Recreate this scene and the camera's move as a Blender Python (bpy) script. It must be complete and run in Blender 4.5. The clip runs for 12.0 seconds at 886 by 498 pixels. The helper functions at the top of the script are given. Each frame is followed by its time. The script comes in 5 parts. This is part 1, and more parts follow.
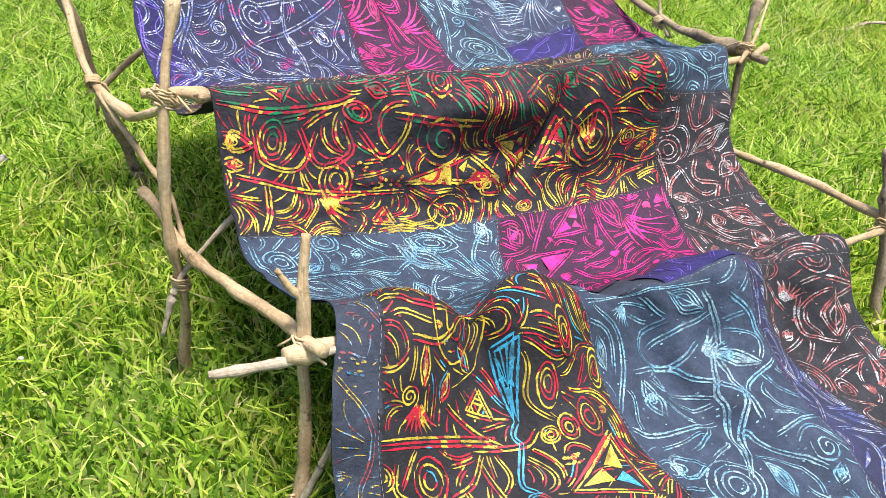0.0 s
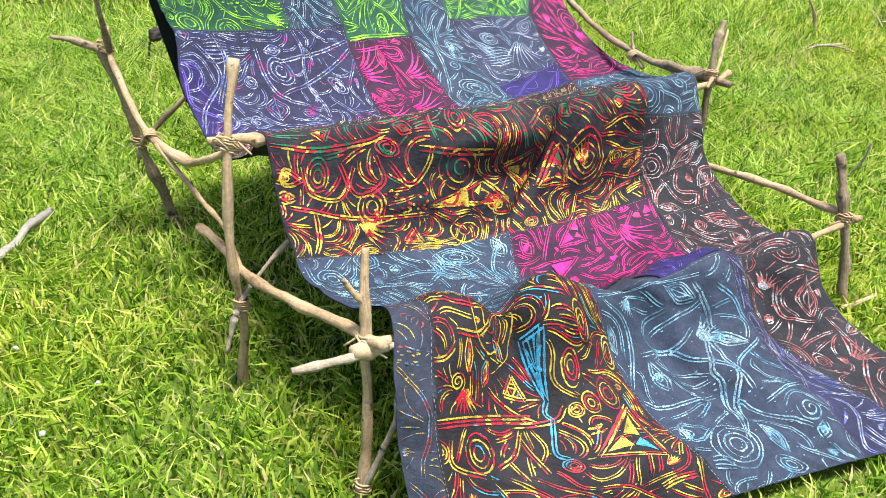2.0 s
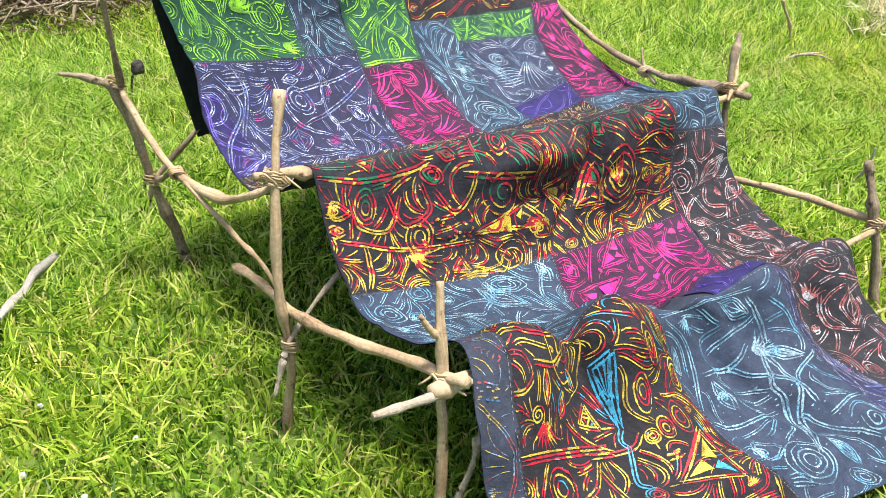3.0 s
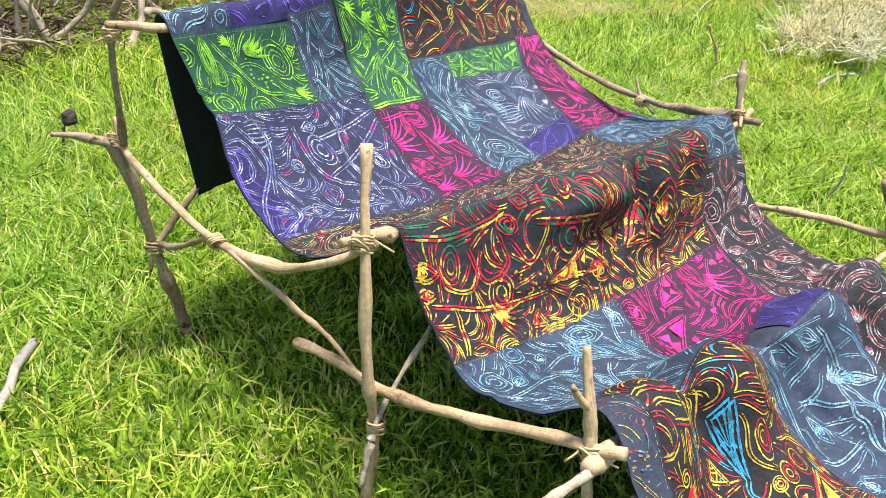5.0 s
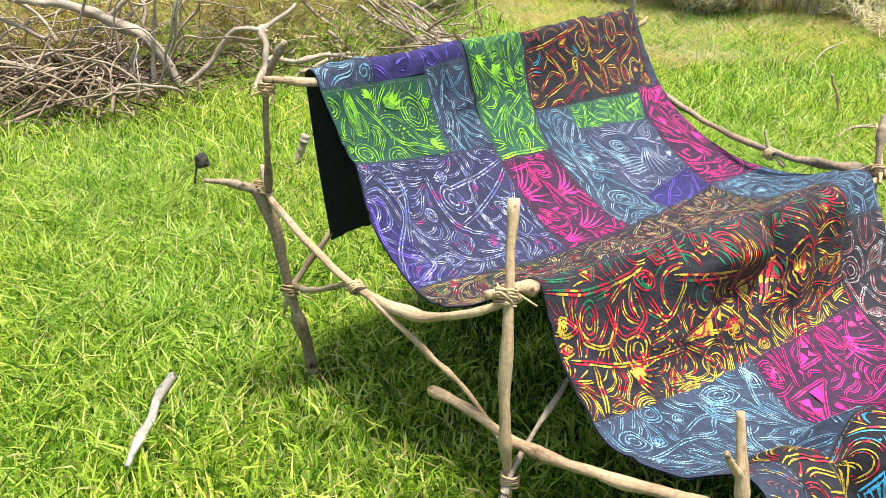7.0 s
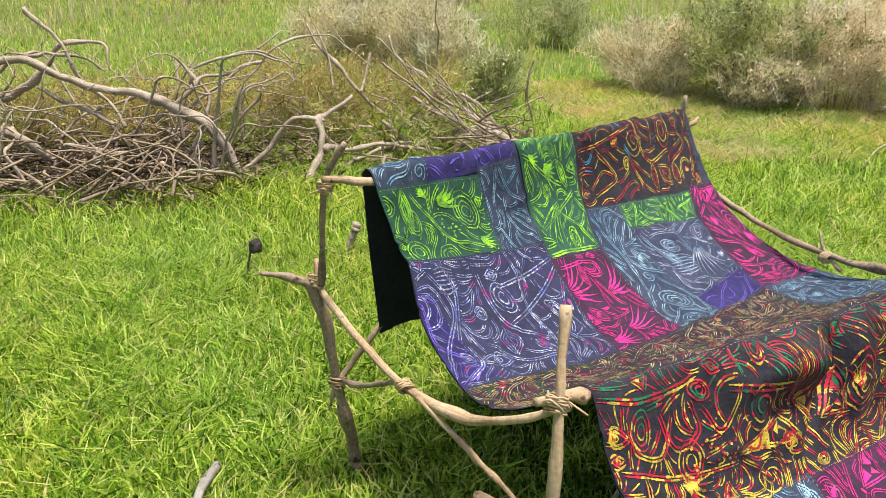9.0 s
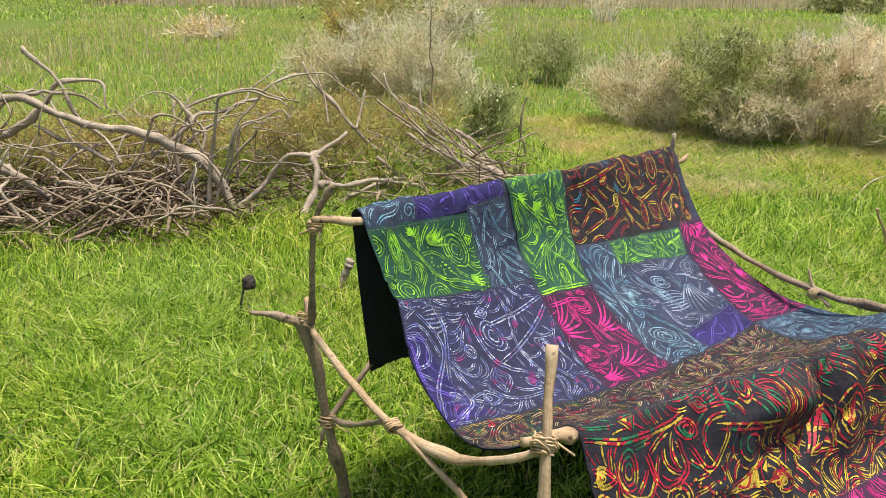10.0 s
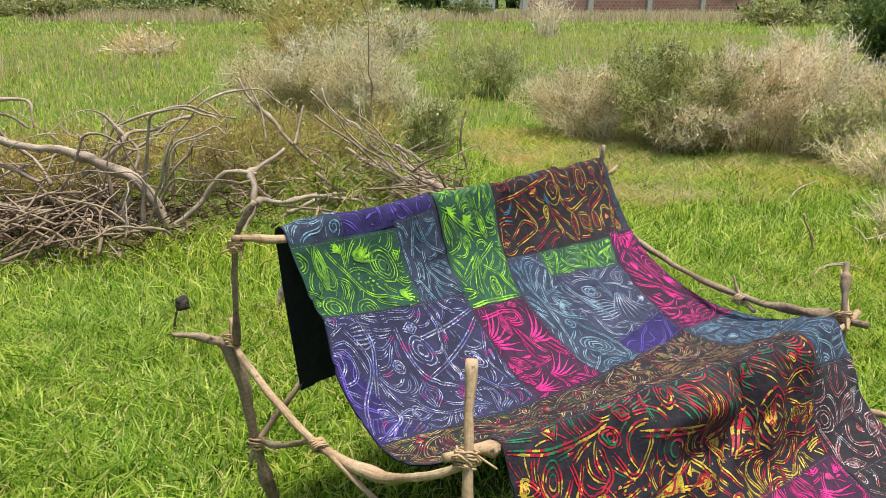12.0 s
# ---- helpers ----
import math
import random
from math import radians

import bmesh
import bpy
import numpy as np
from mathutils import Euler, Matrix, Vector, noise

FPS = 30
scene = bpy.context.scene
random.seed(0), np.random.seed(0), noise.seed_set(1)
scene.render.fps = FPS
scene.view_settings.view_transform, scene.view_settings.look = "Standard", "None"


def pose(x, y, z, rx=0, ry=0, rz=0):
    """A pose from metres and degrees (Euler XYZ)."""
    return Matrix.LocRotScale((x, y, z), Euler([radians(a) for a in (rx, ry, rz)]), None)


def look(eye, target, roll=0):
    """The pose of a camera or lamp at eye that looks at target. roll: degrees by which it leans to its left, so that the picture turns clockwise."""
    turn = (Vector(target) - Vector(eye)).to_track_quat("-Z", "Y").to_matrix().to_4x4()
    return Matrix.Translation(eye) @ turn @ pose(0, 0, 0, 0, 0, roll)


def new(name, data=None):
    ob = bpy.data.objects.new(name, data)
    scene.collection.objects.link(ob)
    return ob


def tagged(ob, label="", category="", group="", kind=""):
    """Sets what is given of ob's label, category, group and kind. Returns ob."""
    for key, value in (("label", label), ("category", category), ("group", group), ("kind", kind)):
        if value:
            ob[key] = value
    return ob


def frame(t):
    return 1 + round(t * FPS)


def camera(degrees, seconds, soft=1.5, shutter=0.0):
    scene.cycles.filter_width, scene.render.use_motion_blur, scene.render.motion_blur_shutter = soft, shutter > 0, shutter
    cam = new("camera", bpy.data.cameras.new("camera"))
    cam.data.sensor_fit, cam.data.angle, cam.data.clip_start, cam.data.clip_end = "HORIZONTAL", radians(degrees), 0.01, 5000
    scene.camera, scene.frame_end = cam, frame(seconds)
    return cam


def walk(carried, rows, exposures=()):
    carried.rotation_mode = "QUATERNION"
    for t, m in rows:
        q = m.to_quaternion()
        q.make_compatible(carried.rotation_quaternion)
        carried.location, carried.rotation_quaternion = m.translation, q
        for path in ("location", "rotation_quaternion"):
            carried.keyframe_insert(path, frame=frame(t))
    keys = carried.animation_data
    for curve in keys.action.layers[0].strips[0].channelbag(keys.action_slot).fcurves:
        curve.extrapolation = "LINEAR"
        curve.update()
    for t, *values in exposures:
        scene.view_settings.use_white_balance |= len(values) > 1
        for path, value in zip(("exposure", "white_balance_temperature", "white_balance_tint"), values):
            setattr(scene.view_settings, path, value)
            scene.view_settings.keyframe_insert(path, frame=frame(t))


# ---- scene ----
cam = camera(58.2, 12.0, 0.78)
PATH = [
    (0, (-0.041, 0.026, 1.457), (0.043, 1.631, 0.266), 4.3),
    (0.5, (-0.081, -0.034, 1.455), (0.012, 1.576, 0.272), 4.3),
    (1, (-0.124, -0.123, 1.479), (0.019, 1.497, 0.316), 4.2),
    (1.5, (-0.132, -0.201, 1.526), (0.024, 1.446, 0.403), 3.1),
    (2, (-0.181, -0.235, 1.558), (-0.038, 1.426, 0.452), 1.8),
    (2.5, (-0.256, -0.247, 1.57), (-0.078, 1.417, 0.475), 1.8),
    (3, (-0.426, -0.14, 1.535), (-0.162, 1.535, 0.474), 1.1),
    (3.2, (-0.489, -0.111, 1.537), (-0.193, 1.567, 0.489), 0.8),
    (4.8, (-0.839, 0.117, 1.485), (-0.275, 1.753, 0.483), 2.3),
    (5, (-0.874, 0.145, 1.5), (-0.294, 1.78, 0.505), 2.3),
    (5.5, (-0.923, 0.159, 1.507), (-0.373, 1.809, 0.52), 1.7),
    (6, (-0.944, 0.164, 1.507), (-0.467, 1.845, 0.535), 0.9),
    (6.5, (-0.961, 0.172, 1.514), (-0.537, 1.882, 0.569), 0.7),
    (7, (-0.986, 0.174, 1.527), (-0.607, 1.915, 0.617), 0.6),
    (9, (-1.0, 0.187, 1.574), (-0.718, 2.029, 0.848), 0.8),
    (9.5, (-0.988, 0.181, 1.585), (-0.709, 2.039, 0.9), 0.7),
    (10, (-0.98, 0.175, 1.594), (-0.688, 2.044, 0.946), 0.7),
    (10.5, (-0.974, 0.169, 1.601), (-0.666, 2.045, 0.981), 0.6),
    (11, (-0.966, 0.167, 1.603), (-0.635, 2.043, 0.996), 0.5),
    (11.5, (-0.946, 0.169, 1.602), (-0.578, 2.04, 0.996), 0.5),
    (12, (-0.912, 0.167, 1.598), (-0.497, 2.024, 0.983), 0.5),
]
walk(cam, [(t, look(eye, target, roll)) for t, eye, target, roll in PATH], [(0.0, 0.69, 6450, 10), (5.0, 0.79, 6450, 10), (7.0, 0.83, 6500, 10), (9.0, 0.42, 6700, 13), (12.0, 0.18, 6700, 13)])

# ---- light ----
world = bpy.data.worlds.new("sky")
scene.world = world
world.use_nodes = True
wn = world.node_tree.nodes
sky = wn.new("ShaderNodeTexSky")
sky.sky_type = "NISHITA"
sky.sun_disc = False
SUN_UP, SUN_ROUND = 80.0, 115.0
sky.sun_elevation = radians(SUN_UP)
sky.sun_rotation = radians(SUN_ROUND)
sky.air_density, sky.dust_density = 1.2, 3.0
world.node_tree.links.new(sky.outputs[0], wn["Background"].inputs[0])
wn["Background"].inputs[1].default_value = 0.125
sun = new("sun", bpy.data.lights.new("sun", "SUN"))
sun.data.energy, sun.data.angle, sun.data.color = 5.0, radians(10), (1.0, 0.95, 0.87)
toward = Vector((math.sin(radians(SUN_ROUND)) * math.cos(radians(SUN_UP)), math.cos(radians(SUN_ROUND)) * math.cos(radians(SUN_UP)), math.sin(radians(SUN_UP))))
sun.matrix_world = look(toward * 20, (0, 0, 0))


# ---- materials ----
def material(name, rough=0.8, spec=0.3):
    m = bpy.data.materials.new(name)
    m.use_nodes = True
    nt = m.node_tree
    b = nt.nodes["Principled BSDF"]
    b.inputs["Roughness"].default_value = rough
    b.inputs["Specular IOR Level"].default_value = spec
    return m, nt, b


def node(nt, kind, **values):
    n = nt.nodes.new(kind)
    for k, v in values.items():
        n.inputs[k.replace("_", " ")].default_value = v
    return n


def ramp(nt, fac, stops):
    r = nt.nodes.new("ShaderNodeValToRGB")
    els = r.color_ramp.elements
    while len(els) < len(stops):
        els.new(0.5)
    for e, (p, c) in zip(els, stops):
        e.position, e.color = p, (*c, 1)
    nt.links.new(fac, r.inputs[0])
    return r.outputs[0]


def coords(nt, scale=(1, 1, 1), what="Object"):
    t = nt.nodes.new("ShaderNodeTexCoord")
    m = nt.nodes.new("ShaderNodeMapping")
    m.inputs["Scale"].default_value = scale
    nt.links.new(t.outputs[what], m.inputs[0])
    return m.outputs[0]


def noise_fac(nt, vec, scale, detail=4.0, rough=0.6):
    n = node(nt, "ShaderNodeTexNoise", Scale=scale, Detail=detail, Roughness=rough)
    nt.links.new(vec, n.inputs["Vector"])
    return n.outputs["Fac"]


def mix(nt, fac, a, b, how="MIX"):
    m = nt.nodes.new("ShaderNodeMix")
    m.data_type, m.blend_type = "RGBA", how
    for sock, val in ((m.inputs["Factor"], fac), (m.inputs["A"], a), (m.inputs["B"], b)):
        if isinstance(val, (int, float)):
            sock.default_value = val
        elif isinstance(val, tuple):
            sock.default_value = (*val, 1)
        else:
            nt.links.new(val, sock)
    return m.outputs["Result"]


def bump(nt, b, height, strength, distance):
    n = node(nt, "ShaderNodeBump", Strength=strength, Distance=distance)
    nt.links.new(height, n.inputs["Height"])
    nt.links.new(n.outputs[0], b.inputs["Normal"])


def random_island(nt):
    return nt.nodes.new("ShaderNodeNewGeometry").outputs["Random Per Island"]


def wood_material(name, dark, mid, light, grey=0.3):
    m, nt, b = material(name, 0.75, 0.25)
    v = coords(nt)
    big = noise_fac(nt, v, 7, 5)
    fine = noise_fac(nt, v, 90, 6, 0.7)
    c = ramp(nt, big, [(0.3, dark), (0.5, mid), (0.68, light)])
    c = mix(nt, grey, c, ramp(nt, fine, [(0.35, dark), (0.65, light)]))
    at = nt.nodes.new("ShaderNodeAttribute")
    at.attribute_name = "grain"
    streak = noise_fac(nt, at.outputs["Vector"], 3.2, 6, 0.7)
    c = mix(nt, ramp(nt, streak, [(0.46, (0, 0, 0)), (0.66, (0.55, 0.55, 0.55))]), c, mix(nt, 1.0, c, (0.50, 0.44, 0.38), "MULTIPLY"))
    c = mix(nt, ramp(nt, noise_fac(nt, at.outputs["Vector"], 9.0, 3, 0.6), [(0.58, (0, 0, 0)), (0.70, (0.5, 0.5, 0.5))]), c, light)
    spots = noise_fac(nt, v, 28, 3)
    c = mix(nt, ramp(nt, spots, [(0.60, (0, 0, 0)), (0.72, (1, 1, 1))]), c, tuple(0.45 * x for x in dark))
    nt.links.new(c, b.inputs["Base Color"])
    h = nt.nodes.new("ShaderNodeMath")
    h.operation = "ADD"
    nt.links.new(fine, h.inputs[0])
    nt.links.new(streak, h.inputs[1])
    bump(nt, b, h.outputs[0], 0.5, 0.004)
    return m


PEELED = wood_material("peeled_wood", (0.20, 0.125, 0.065), (0.45, 0.32, 0.18), (0.62, 0.48, 0.31), 0.4)
BARK = wood_material("bark_wood", (0.10, 0.07, 0.043), (0.28, 0.207, 0.13), (0.46, 0.37, 0.26), 0.5)
DRY = wood_material("dry_grey_wood", (0.15, 0.115, 0.08), (0.37, 0.30, 0.22), (0.60, 0.51, 0.40), 0.5)
ROPE = wood_material("sisal_rope", (0.30, 0.20, 0.10), (0.50, 0.36, 0.20), (0.66, 0.50, 0.32))


def blade_material(name, stops, trans=0.5, dry=None, mottle=None):
    m, nt, b = material(name, 0.42, 0.33)
    c = ramp(nt, random_island(nt), stops)
    v = coords(nt)
    patch = noise_fac(nt, v, 0.9, 3)
    c = mix(nt, ramp(nt, patch, [(0.35, (0.7, 0.7, 0.7)), (0.65, (0.0, 0.0, 0.0))]), c, mix(nt, 1.0, c, (1.25, 1.05, 0.75), "MULTIPLY"))
    if mottle:
        c = mix(nt, ramp(nt, noise_fac(nt, v, 2.6, 3), [(0.44, (0, 0, 0)), (0.56, (1, 1, 1))]), c, mix(nt, 1.0, c, mottle, "MULTIPLY"))
    if dry:
        far = noise_fac(nt, v, 0.16, 4)
        c = mix(nt, ramp(nt, far, [(0.52, (0, 0, 0)), (0.70, (1, 1, 1))]), c, dry)
    nt.links.new(c, b.inputs["Base Color"])
    t = nt.nodes.new("ShaderNodeBsdfTranslucent")
    nt.links.new(c, t.inputs[0])
    s = nt.nodes.new("ShaderNodeMixShader")
    s.inputs[0].default_value = trans
    nt.links.new(b.outputs[0], s.inputs[1])
    nt.links.new(t.outputs[0], s.inputs[2])
    nt.links.new(s.outputs[0], nt.nodes["Material Output"].inputs[0])
    return m


GRASS = blade_material("grass_blades", [(0.0, (0.03, 0.09, 0.01)), (0.25, (0.16, 0.33, 0.03)), (0.6, (0.43, 0.64, 0.08)), (0.90, (0.70, 0.83, 0.21)), (1.0, (0.78, 0.68, 0.40))])

# far blades: distance haze painted in as paler, duller greens, plus dry patches
GRASS_FAR = blade_material("far_grass_blades", [(0.0, (0.13, 0.24, 0.035)), (0.4, (0.40, 0.57, 0.09)), (0.8, (0.60, 0.73, 0.17)), (1.0, (0.74, 0.69, 0.36))], 0.5, (0.46, 0.42, 0.22))


def ground_material():
    m, nt, b = material("turf", 0.95, 0.1)
    v = coords(nt)
    far = ramp(nt, noise_fac(nt, v, 0.25, 5), [(0.35, (0.11, 0.18, 0.03)), (0.55, (0.15, 0.21, 0.04)), (0.7, (0.21, 0.21, 0.085))])
    fine = ramp(nt, noise_fac(nt, v, 25, 6, 0.7), [(0.3, (0.05, 0.09, 0.015)), (0.7, (1.0, 1.0, 1.0))])
    c = mix(nt, 0.6, far, mix(nt, 1.0, far, fine, "MULTIPLY"))
    nt.links.new(c, b.inputs["Base Color"])
    bump(nt, b, noise_fac(nt, v, 18, 5), 0.8, 0.03)
    return m


TURF = ground_material()

# ---- frame of the stick structure: u along the bars, v from front to back ----
UX, UY, OX, OY = 0.897, 0.442, -0.214, 1.070


def W(u, v, z):
    return Vector((OX + u * UX - v * UY, OY + u * UY + v * UX, z))


def link_mesh(name, verts, faces, mat, parent=None, smooth=True, label=""):
    me = bpy.data.meshes.new(name)
    me.from_pydata(verts, [], faces)
    me.update()
    if smooth:
        me.polygons.foreach_set("use_smooth", [True] * len(me.polygons))
    me.materials.append(mat)
    ob = new(name, me)
    ob.parent = parent
    if label:
        ob["label"] = label
    return ob


def spline(points, n):
    """Points along a Catmull-Rom curve through points of any dimension."""
    p = np.array([tuple(q) for q in points], float)
    p = np.vstack([2 * p[0] - p[1], p, 2 * p[-1] - p[-2]])
    out = []
    segs = len(p) - 3
    for i in range(n):
        x = segs * i / (n - 1)
        k = min(int(x), segs - 1)
        t = x - k
        a, b, c, d = p[k], p[k + 1], p[k + 2], p[k + 3]
        out.append(0.5 * (2 * b + (c - a) * t + (2 * a - 5 * b + 4 * c - d) * t * t + (3 * b - a - 3 * c + d) * t ** 3))
    return np.array(out)


def tube(points, radii, n=24, sides=9, rough=0.10, seed=0, knots=True, kink=0.0):
    """Vertices and faces of a crooked stick with blunt ends."""
    rng = random.Random(seed)
    path = spline(points, n)
    rad = spline([(r,) for r in radii], n)[:, 0]
    for i in range(n):
        path[i] += np.array(noise.noise_vector(Vector(path[i] * 11.0) + Vector((seed * 3.7, 0, 0)))) * rad[i] * 0.38
        if kink:
            path[i] += np.array(noise.noise_vector(Vector(path[i] * 4.5) + Vector((0, seed * 2.3, 0)))) * kink * min(1.0, 4 * path[i][2])
    verts, faces = [], []
    up = Vector((0.31, 0.17, 0.93))
    bumps = [(rng.random(), rng.uniform(0.20, 0.60), rng.uniform(0, 6.28)) for _ in range(8 if knots else 0)]
    for i in range(n):
        a = Vector(path[max(i - 1, 0)])
        b = Vector(path[min(i + 1, n - 1)])
        d = (b - a).normalized()
        x = d.cross(up)
        if x.length < 0.1:
            x = d.cross(Vector((1, 0, 0)))
        x.normalize()
        y = d.cross(x)
        for k in range(sides):
            w = 2 * math.pi * k / sides
            r = rad[i] * (1 + rough * (noise.noise(Vector((path[i][0] * 25 + seed, path[i][2] * 25 + k * 0.9, seed * 0.7)))))
            for pos, amp, ang in bumps:
                r *= 1 + amp * math.exp(-((i / (n - 1) - pos) * 22) ** 2) * (0.4 + 0.6 * max(0, math.cos(w - ang)))
            verts.append(Vector(path[i]) + (x * math.cos(w) + y * math.sin(w)) * r)
    for i in range(n - 1):
        for k in range(sides):
            k2 = (k + 1) % sides
            faces.append((i * sides + k, i * sides + k2, (i + 1) * sides + k2, (i + 1) * sides + k))
    for end, ring in ((0, list(range(sides))[::-1]), (n - 1, [(n - 1) * sides + k for k in range(sides)])):
        verts.append(Vector(path[end]))
        c = len(verts) - 1
        for k in range(sides):
            faces.append((ring[k], ring[(k + 1) % sides], c))
    return verts, faces


def grain(ob, sides, step=0.012):
    """Marks the way along and round a stick, for its grain."""
    n = len(ob.data.vertices)
    k = np.arange(n)
    w = 2 * np.pi * (k % sides) / sides
    co = np.stack([np.cos(w), np.sin(w), (k // sides) * step + len(ob.name) * 3.1 + ob.data.vertices[0].co.x * 9], 1)
    ob.data.attributes.new("grain", "FLOAT_VECTOR", "POINT").data.foreach_set("vector", co.astype(np.float32).ravel())
    return ob


def stick(name, pts, radii, mat, parent=None, seed=0, n=24, label="", sides=9):
    v, f = tube([W(*p) for p in pts], radii, int(n * 1.6), sides, 0.26, seed)
    return grain(link_mesh(name, v, f, mat, parent, True, label), sides, 0.03)


def thing(name, place, label, category, group="", kind=""):
    e = new(name)
    e.location = place
    return tagged(e, label, category, group, kind)
# ---- the patchwork cloth: a sheet over three bars ----
# each station across the cloth, from the hem behind to the hem in front: left edge, middle and right edge
DRAPE = [
    ((0.00, 1.46, 0.44), (0.80, 1.66, 0.38), (1.66, 1.86, 0.34)),
    ((-0.10, 1.36, 0.93), (0.77, 1.57, 0.86), (1.65, 1.76, 0.83)),
    ((-0.11, 1.30, 1.005), (0.77, 1.52, 0.95), (1.64, 1.71, 0.91)),
    ((-0.08, 1.25, 0.870), (0.77, 1.46, 0.755), (1.60, 1.57, 0.745)),
    ((-0.058, 1.205, 0.766), (0.75, 1.325, 0.600), (1.56, 1.38, 0.590)),
    ((-0.080, 1.10, 0.645), (0.76, 1.13, 0.470), (1.58, 1.14, 0.475)),
    ((-0.068, 0.98, 0.545), (0.77, 0.97, 0.425), (1.60, 0.98, 0.450)),
    ((-0.045, 0.86, 0.512), (0.78, 0.82, 0.450), (1.56, 0.80, 0.490)),
    ((-0.018, 0.70, 0.590), (0.78, 0.68, 0.550), (1.50, 0.66, 0.555)),
    ((-0.012, 0.57, 0.703), (0.76, 0.56, 0.634), (1.455, 0.55, 0.594)),
    ((-0.02, 0.49, 0.585), (0.74, 0.47, 0.470), (1.44, 0.48, 0.480)),
    ((-0.03, 0.40, 0.490), (0.70, 0.42, 0.335), (1.42, 0.40, 0.365)),
    ((-0.02, 0.31, 0.430), (0.67, 0.29, 0.280), (1.43, 0.24, 0.275)),
    ((0.03, 0.18, 0.412), (0.67, 0.15, 0.275), (1.45, 0.10, 0.245)),
    ((0.07, 0.05, 0.470), (0.69, 0.00, 0.374), (1.46, 0.00, 0.290)),
    ((0.01, -0.08, 0.375), (0.68, -0.11, 0.245), (1.43, -0.12, 0.170)),
    ((-0.015, -0.165, 0.245), (0.66, -0.255, 0.165), (1.45, -0.25, 0.100)),
    ((-0.025, -0.27, 0.105), (0.66, -0.38, 0.125), (1.46, -0.44, 0.075)),
    ((-0.02, -0.38, 0.045), (0.66, -0.468, 0.055), (1.48, -0.65, 0.050)),
]
LAST = len(DRAPE) - 1


def drape_row(s):
    s = min(max(s, 0.0), LAST)
    k = min(int(s), LAST - 1)
    t = s - k
    rows = [np.array(DRAPE[min(max(k + j, 0), LAST)], float) for j in (-1, 0, 1, 2)]
    a, b, c, d = rows
    return 0.5 * (2 * b + (c - a) * t + (2 * a - 5 * b + 4 * c - d) * t * t + (3 * b - a - 3 * c + d) * t ** 3)


def drape(a, s):
    """The cloth's place (u, v, z): a from left edge 0 to right edge 1, s along the stations."""
    l, m, r = drape_row(s)
    p = l * (2 * (a - 0.5) * (a - 1)) + m * (4 * a * (1 - a)) + r * (2 * a * (a - 0.5))
    return p


FOLDS = [  # place across, station, width, length, height of soft folds and bulges
    (0.45, 9.5, 0.11, 0.26, 0.040), (0.47, 10.0, 0.11, 0.28, -0.018), (0.31, 9.3, 0.05, 0.4, 0.016), (0.58, 9.8, 0.035, 0.7, -0.030), (0.66, 9.5, 0.05, 0.5, 0.020),
    (0.78, 9.3, 0.08, 0.45, 0.034), (0.53, 10.5, 0.05, 0.4, -0.012), (0.63, 10.2, 0.05, 0.5, 0.012), (0.90, 9.5, 0.05, 0.5, -0.012), (0.20, 9.4, 0.05, 0.4, -0.006),
    (0.12, 14.3, 0.07, 0.9, 0.022), (0.24, 14.8, 0.045, 1.8, -0.034), (0.35, 14.2, 0.06, 1.0, 0.036), (0.50, 14.8, 0.05, 1.6, -0.022),
    (0.62, 15.0, 0.07, 1.2, -0.034), (0.74, 15.2, 0.05, 1.8, 0.026), (0.84, 14.9, 0.045, 1.4, -0.028), (0.93, 14.6, 0.045, 1.0, 0.024),
    (0.92, 15.9, 0.06, 0.8, -0.014), (0.40, 16.6, 0.08, 0.8, 0.014), (0.15, 16.4, 0.05, 1.3, -0.014),
    # creases that run aslant: the last number is the shift across for each station
    (0.56, 9.9, 0.022, 0.75, -0.032, -0.085), (0.60, 9.75, 0.025, 0.6, 0.026, -0.085), (0.30, 9.25, 0.030, 0.35, -0.014, 0.10), (0.36, 9.7, 0.03, 0.5, 0.012, -0.10),
    (0.27, 14.8, 0.020, 1.1, -0.020, 0.03), (0.60, 15.4, 0.030, 1.5, -0.022, 0.05), (0.66, 15.6, 0.030, 1.5, 0.018, 0.05), (0.72, 12.6, 0.03, 1.2, 0.010, -0.05),
    (0.20, 5.0, 0.025, 2.2, 0.008, 0.03), (0.47, 4.6, 0.02, 2.0, -0.007, 0.01), (0.75, 4.5, 0.025, 2.0, 0.008, -0.02), (0.12, 3.0, 0.02, 1.2, -0.006, 0.03),
]


def fold(a, s):
    f = 0.011 * noise.noise(Vector((a * 6.0, s * 0.35, 3.1))) + 0.006 * noise.noise(Vector((a * 17.0 + s * 0.3, s * 0.7, 7.7)))
    f += 0.0035 * noise.noise(Vector((a * 45.0, s * 2.2, 1.3)))
    crease = abs(noise.noise(Vector((a * 9.0 + s * 0.5, s * 0.9 - a * 4.0, 5.5))))
    f += 0.007 * (max(0.0, 0.13 - crease) / 0.13) ** 1.5
    for fa, fs, wa, ws, h, *slant in FOLDS:
        f += 1.35 * h * math.exp(-((a - fa - (s - fs) * (slant[0] if slant else 0)) / wa) ** 2 - ((s - fs) / ws) ** 2)
    return f


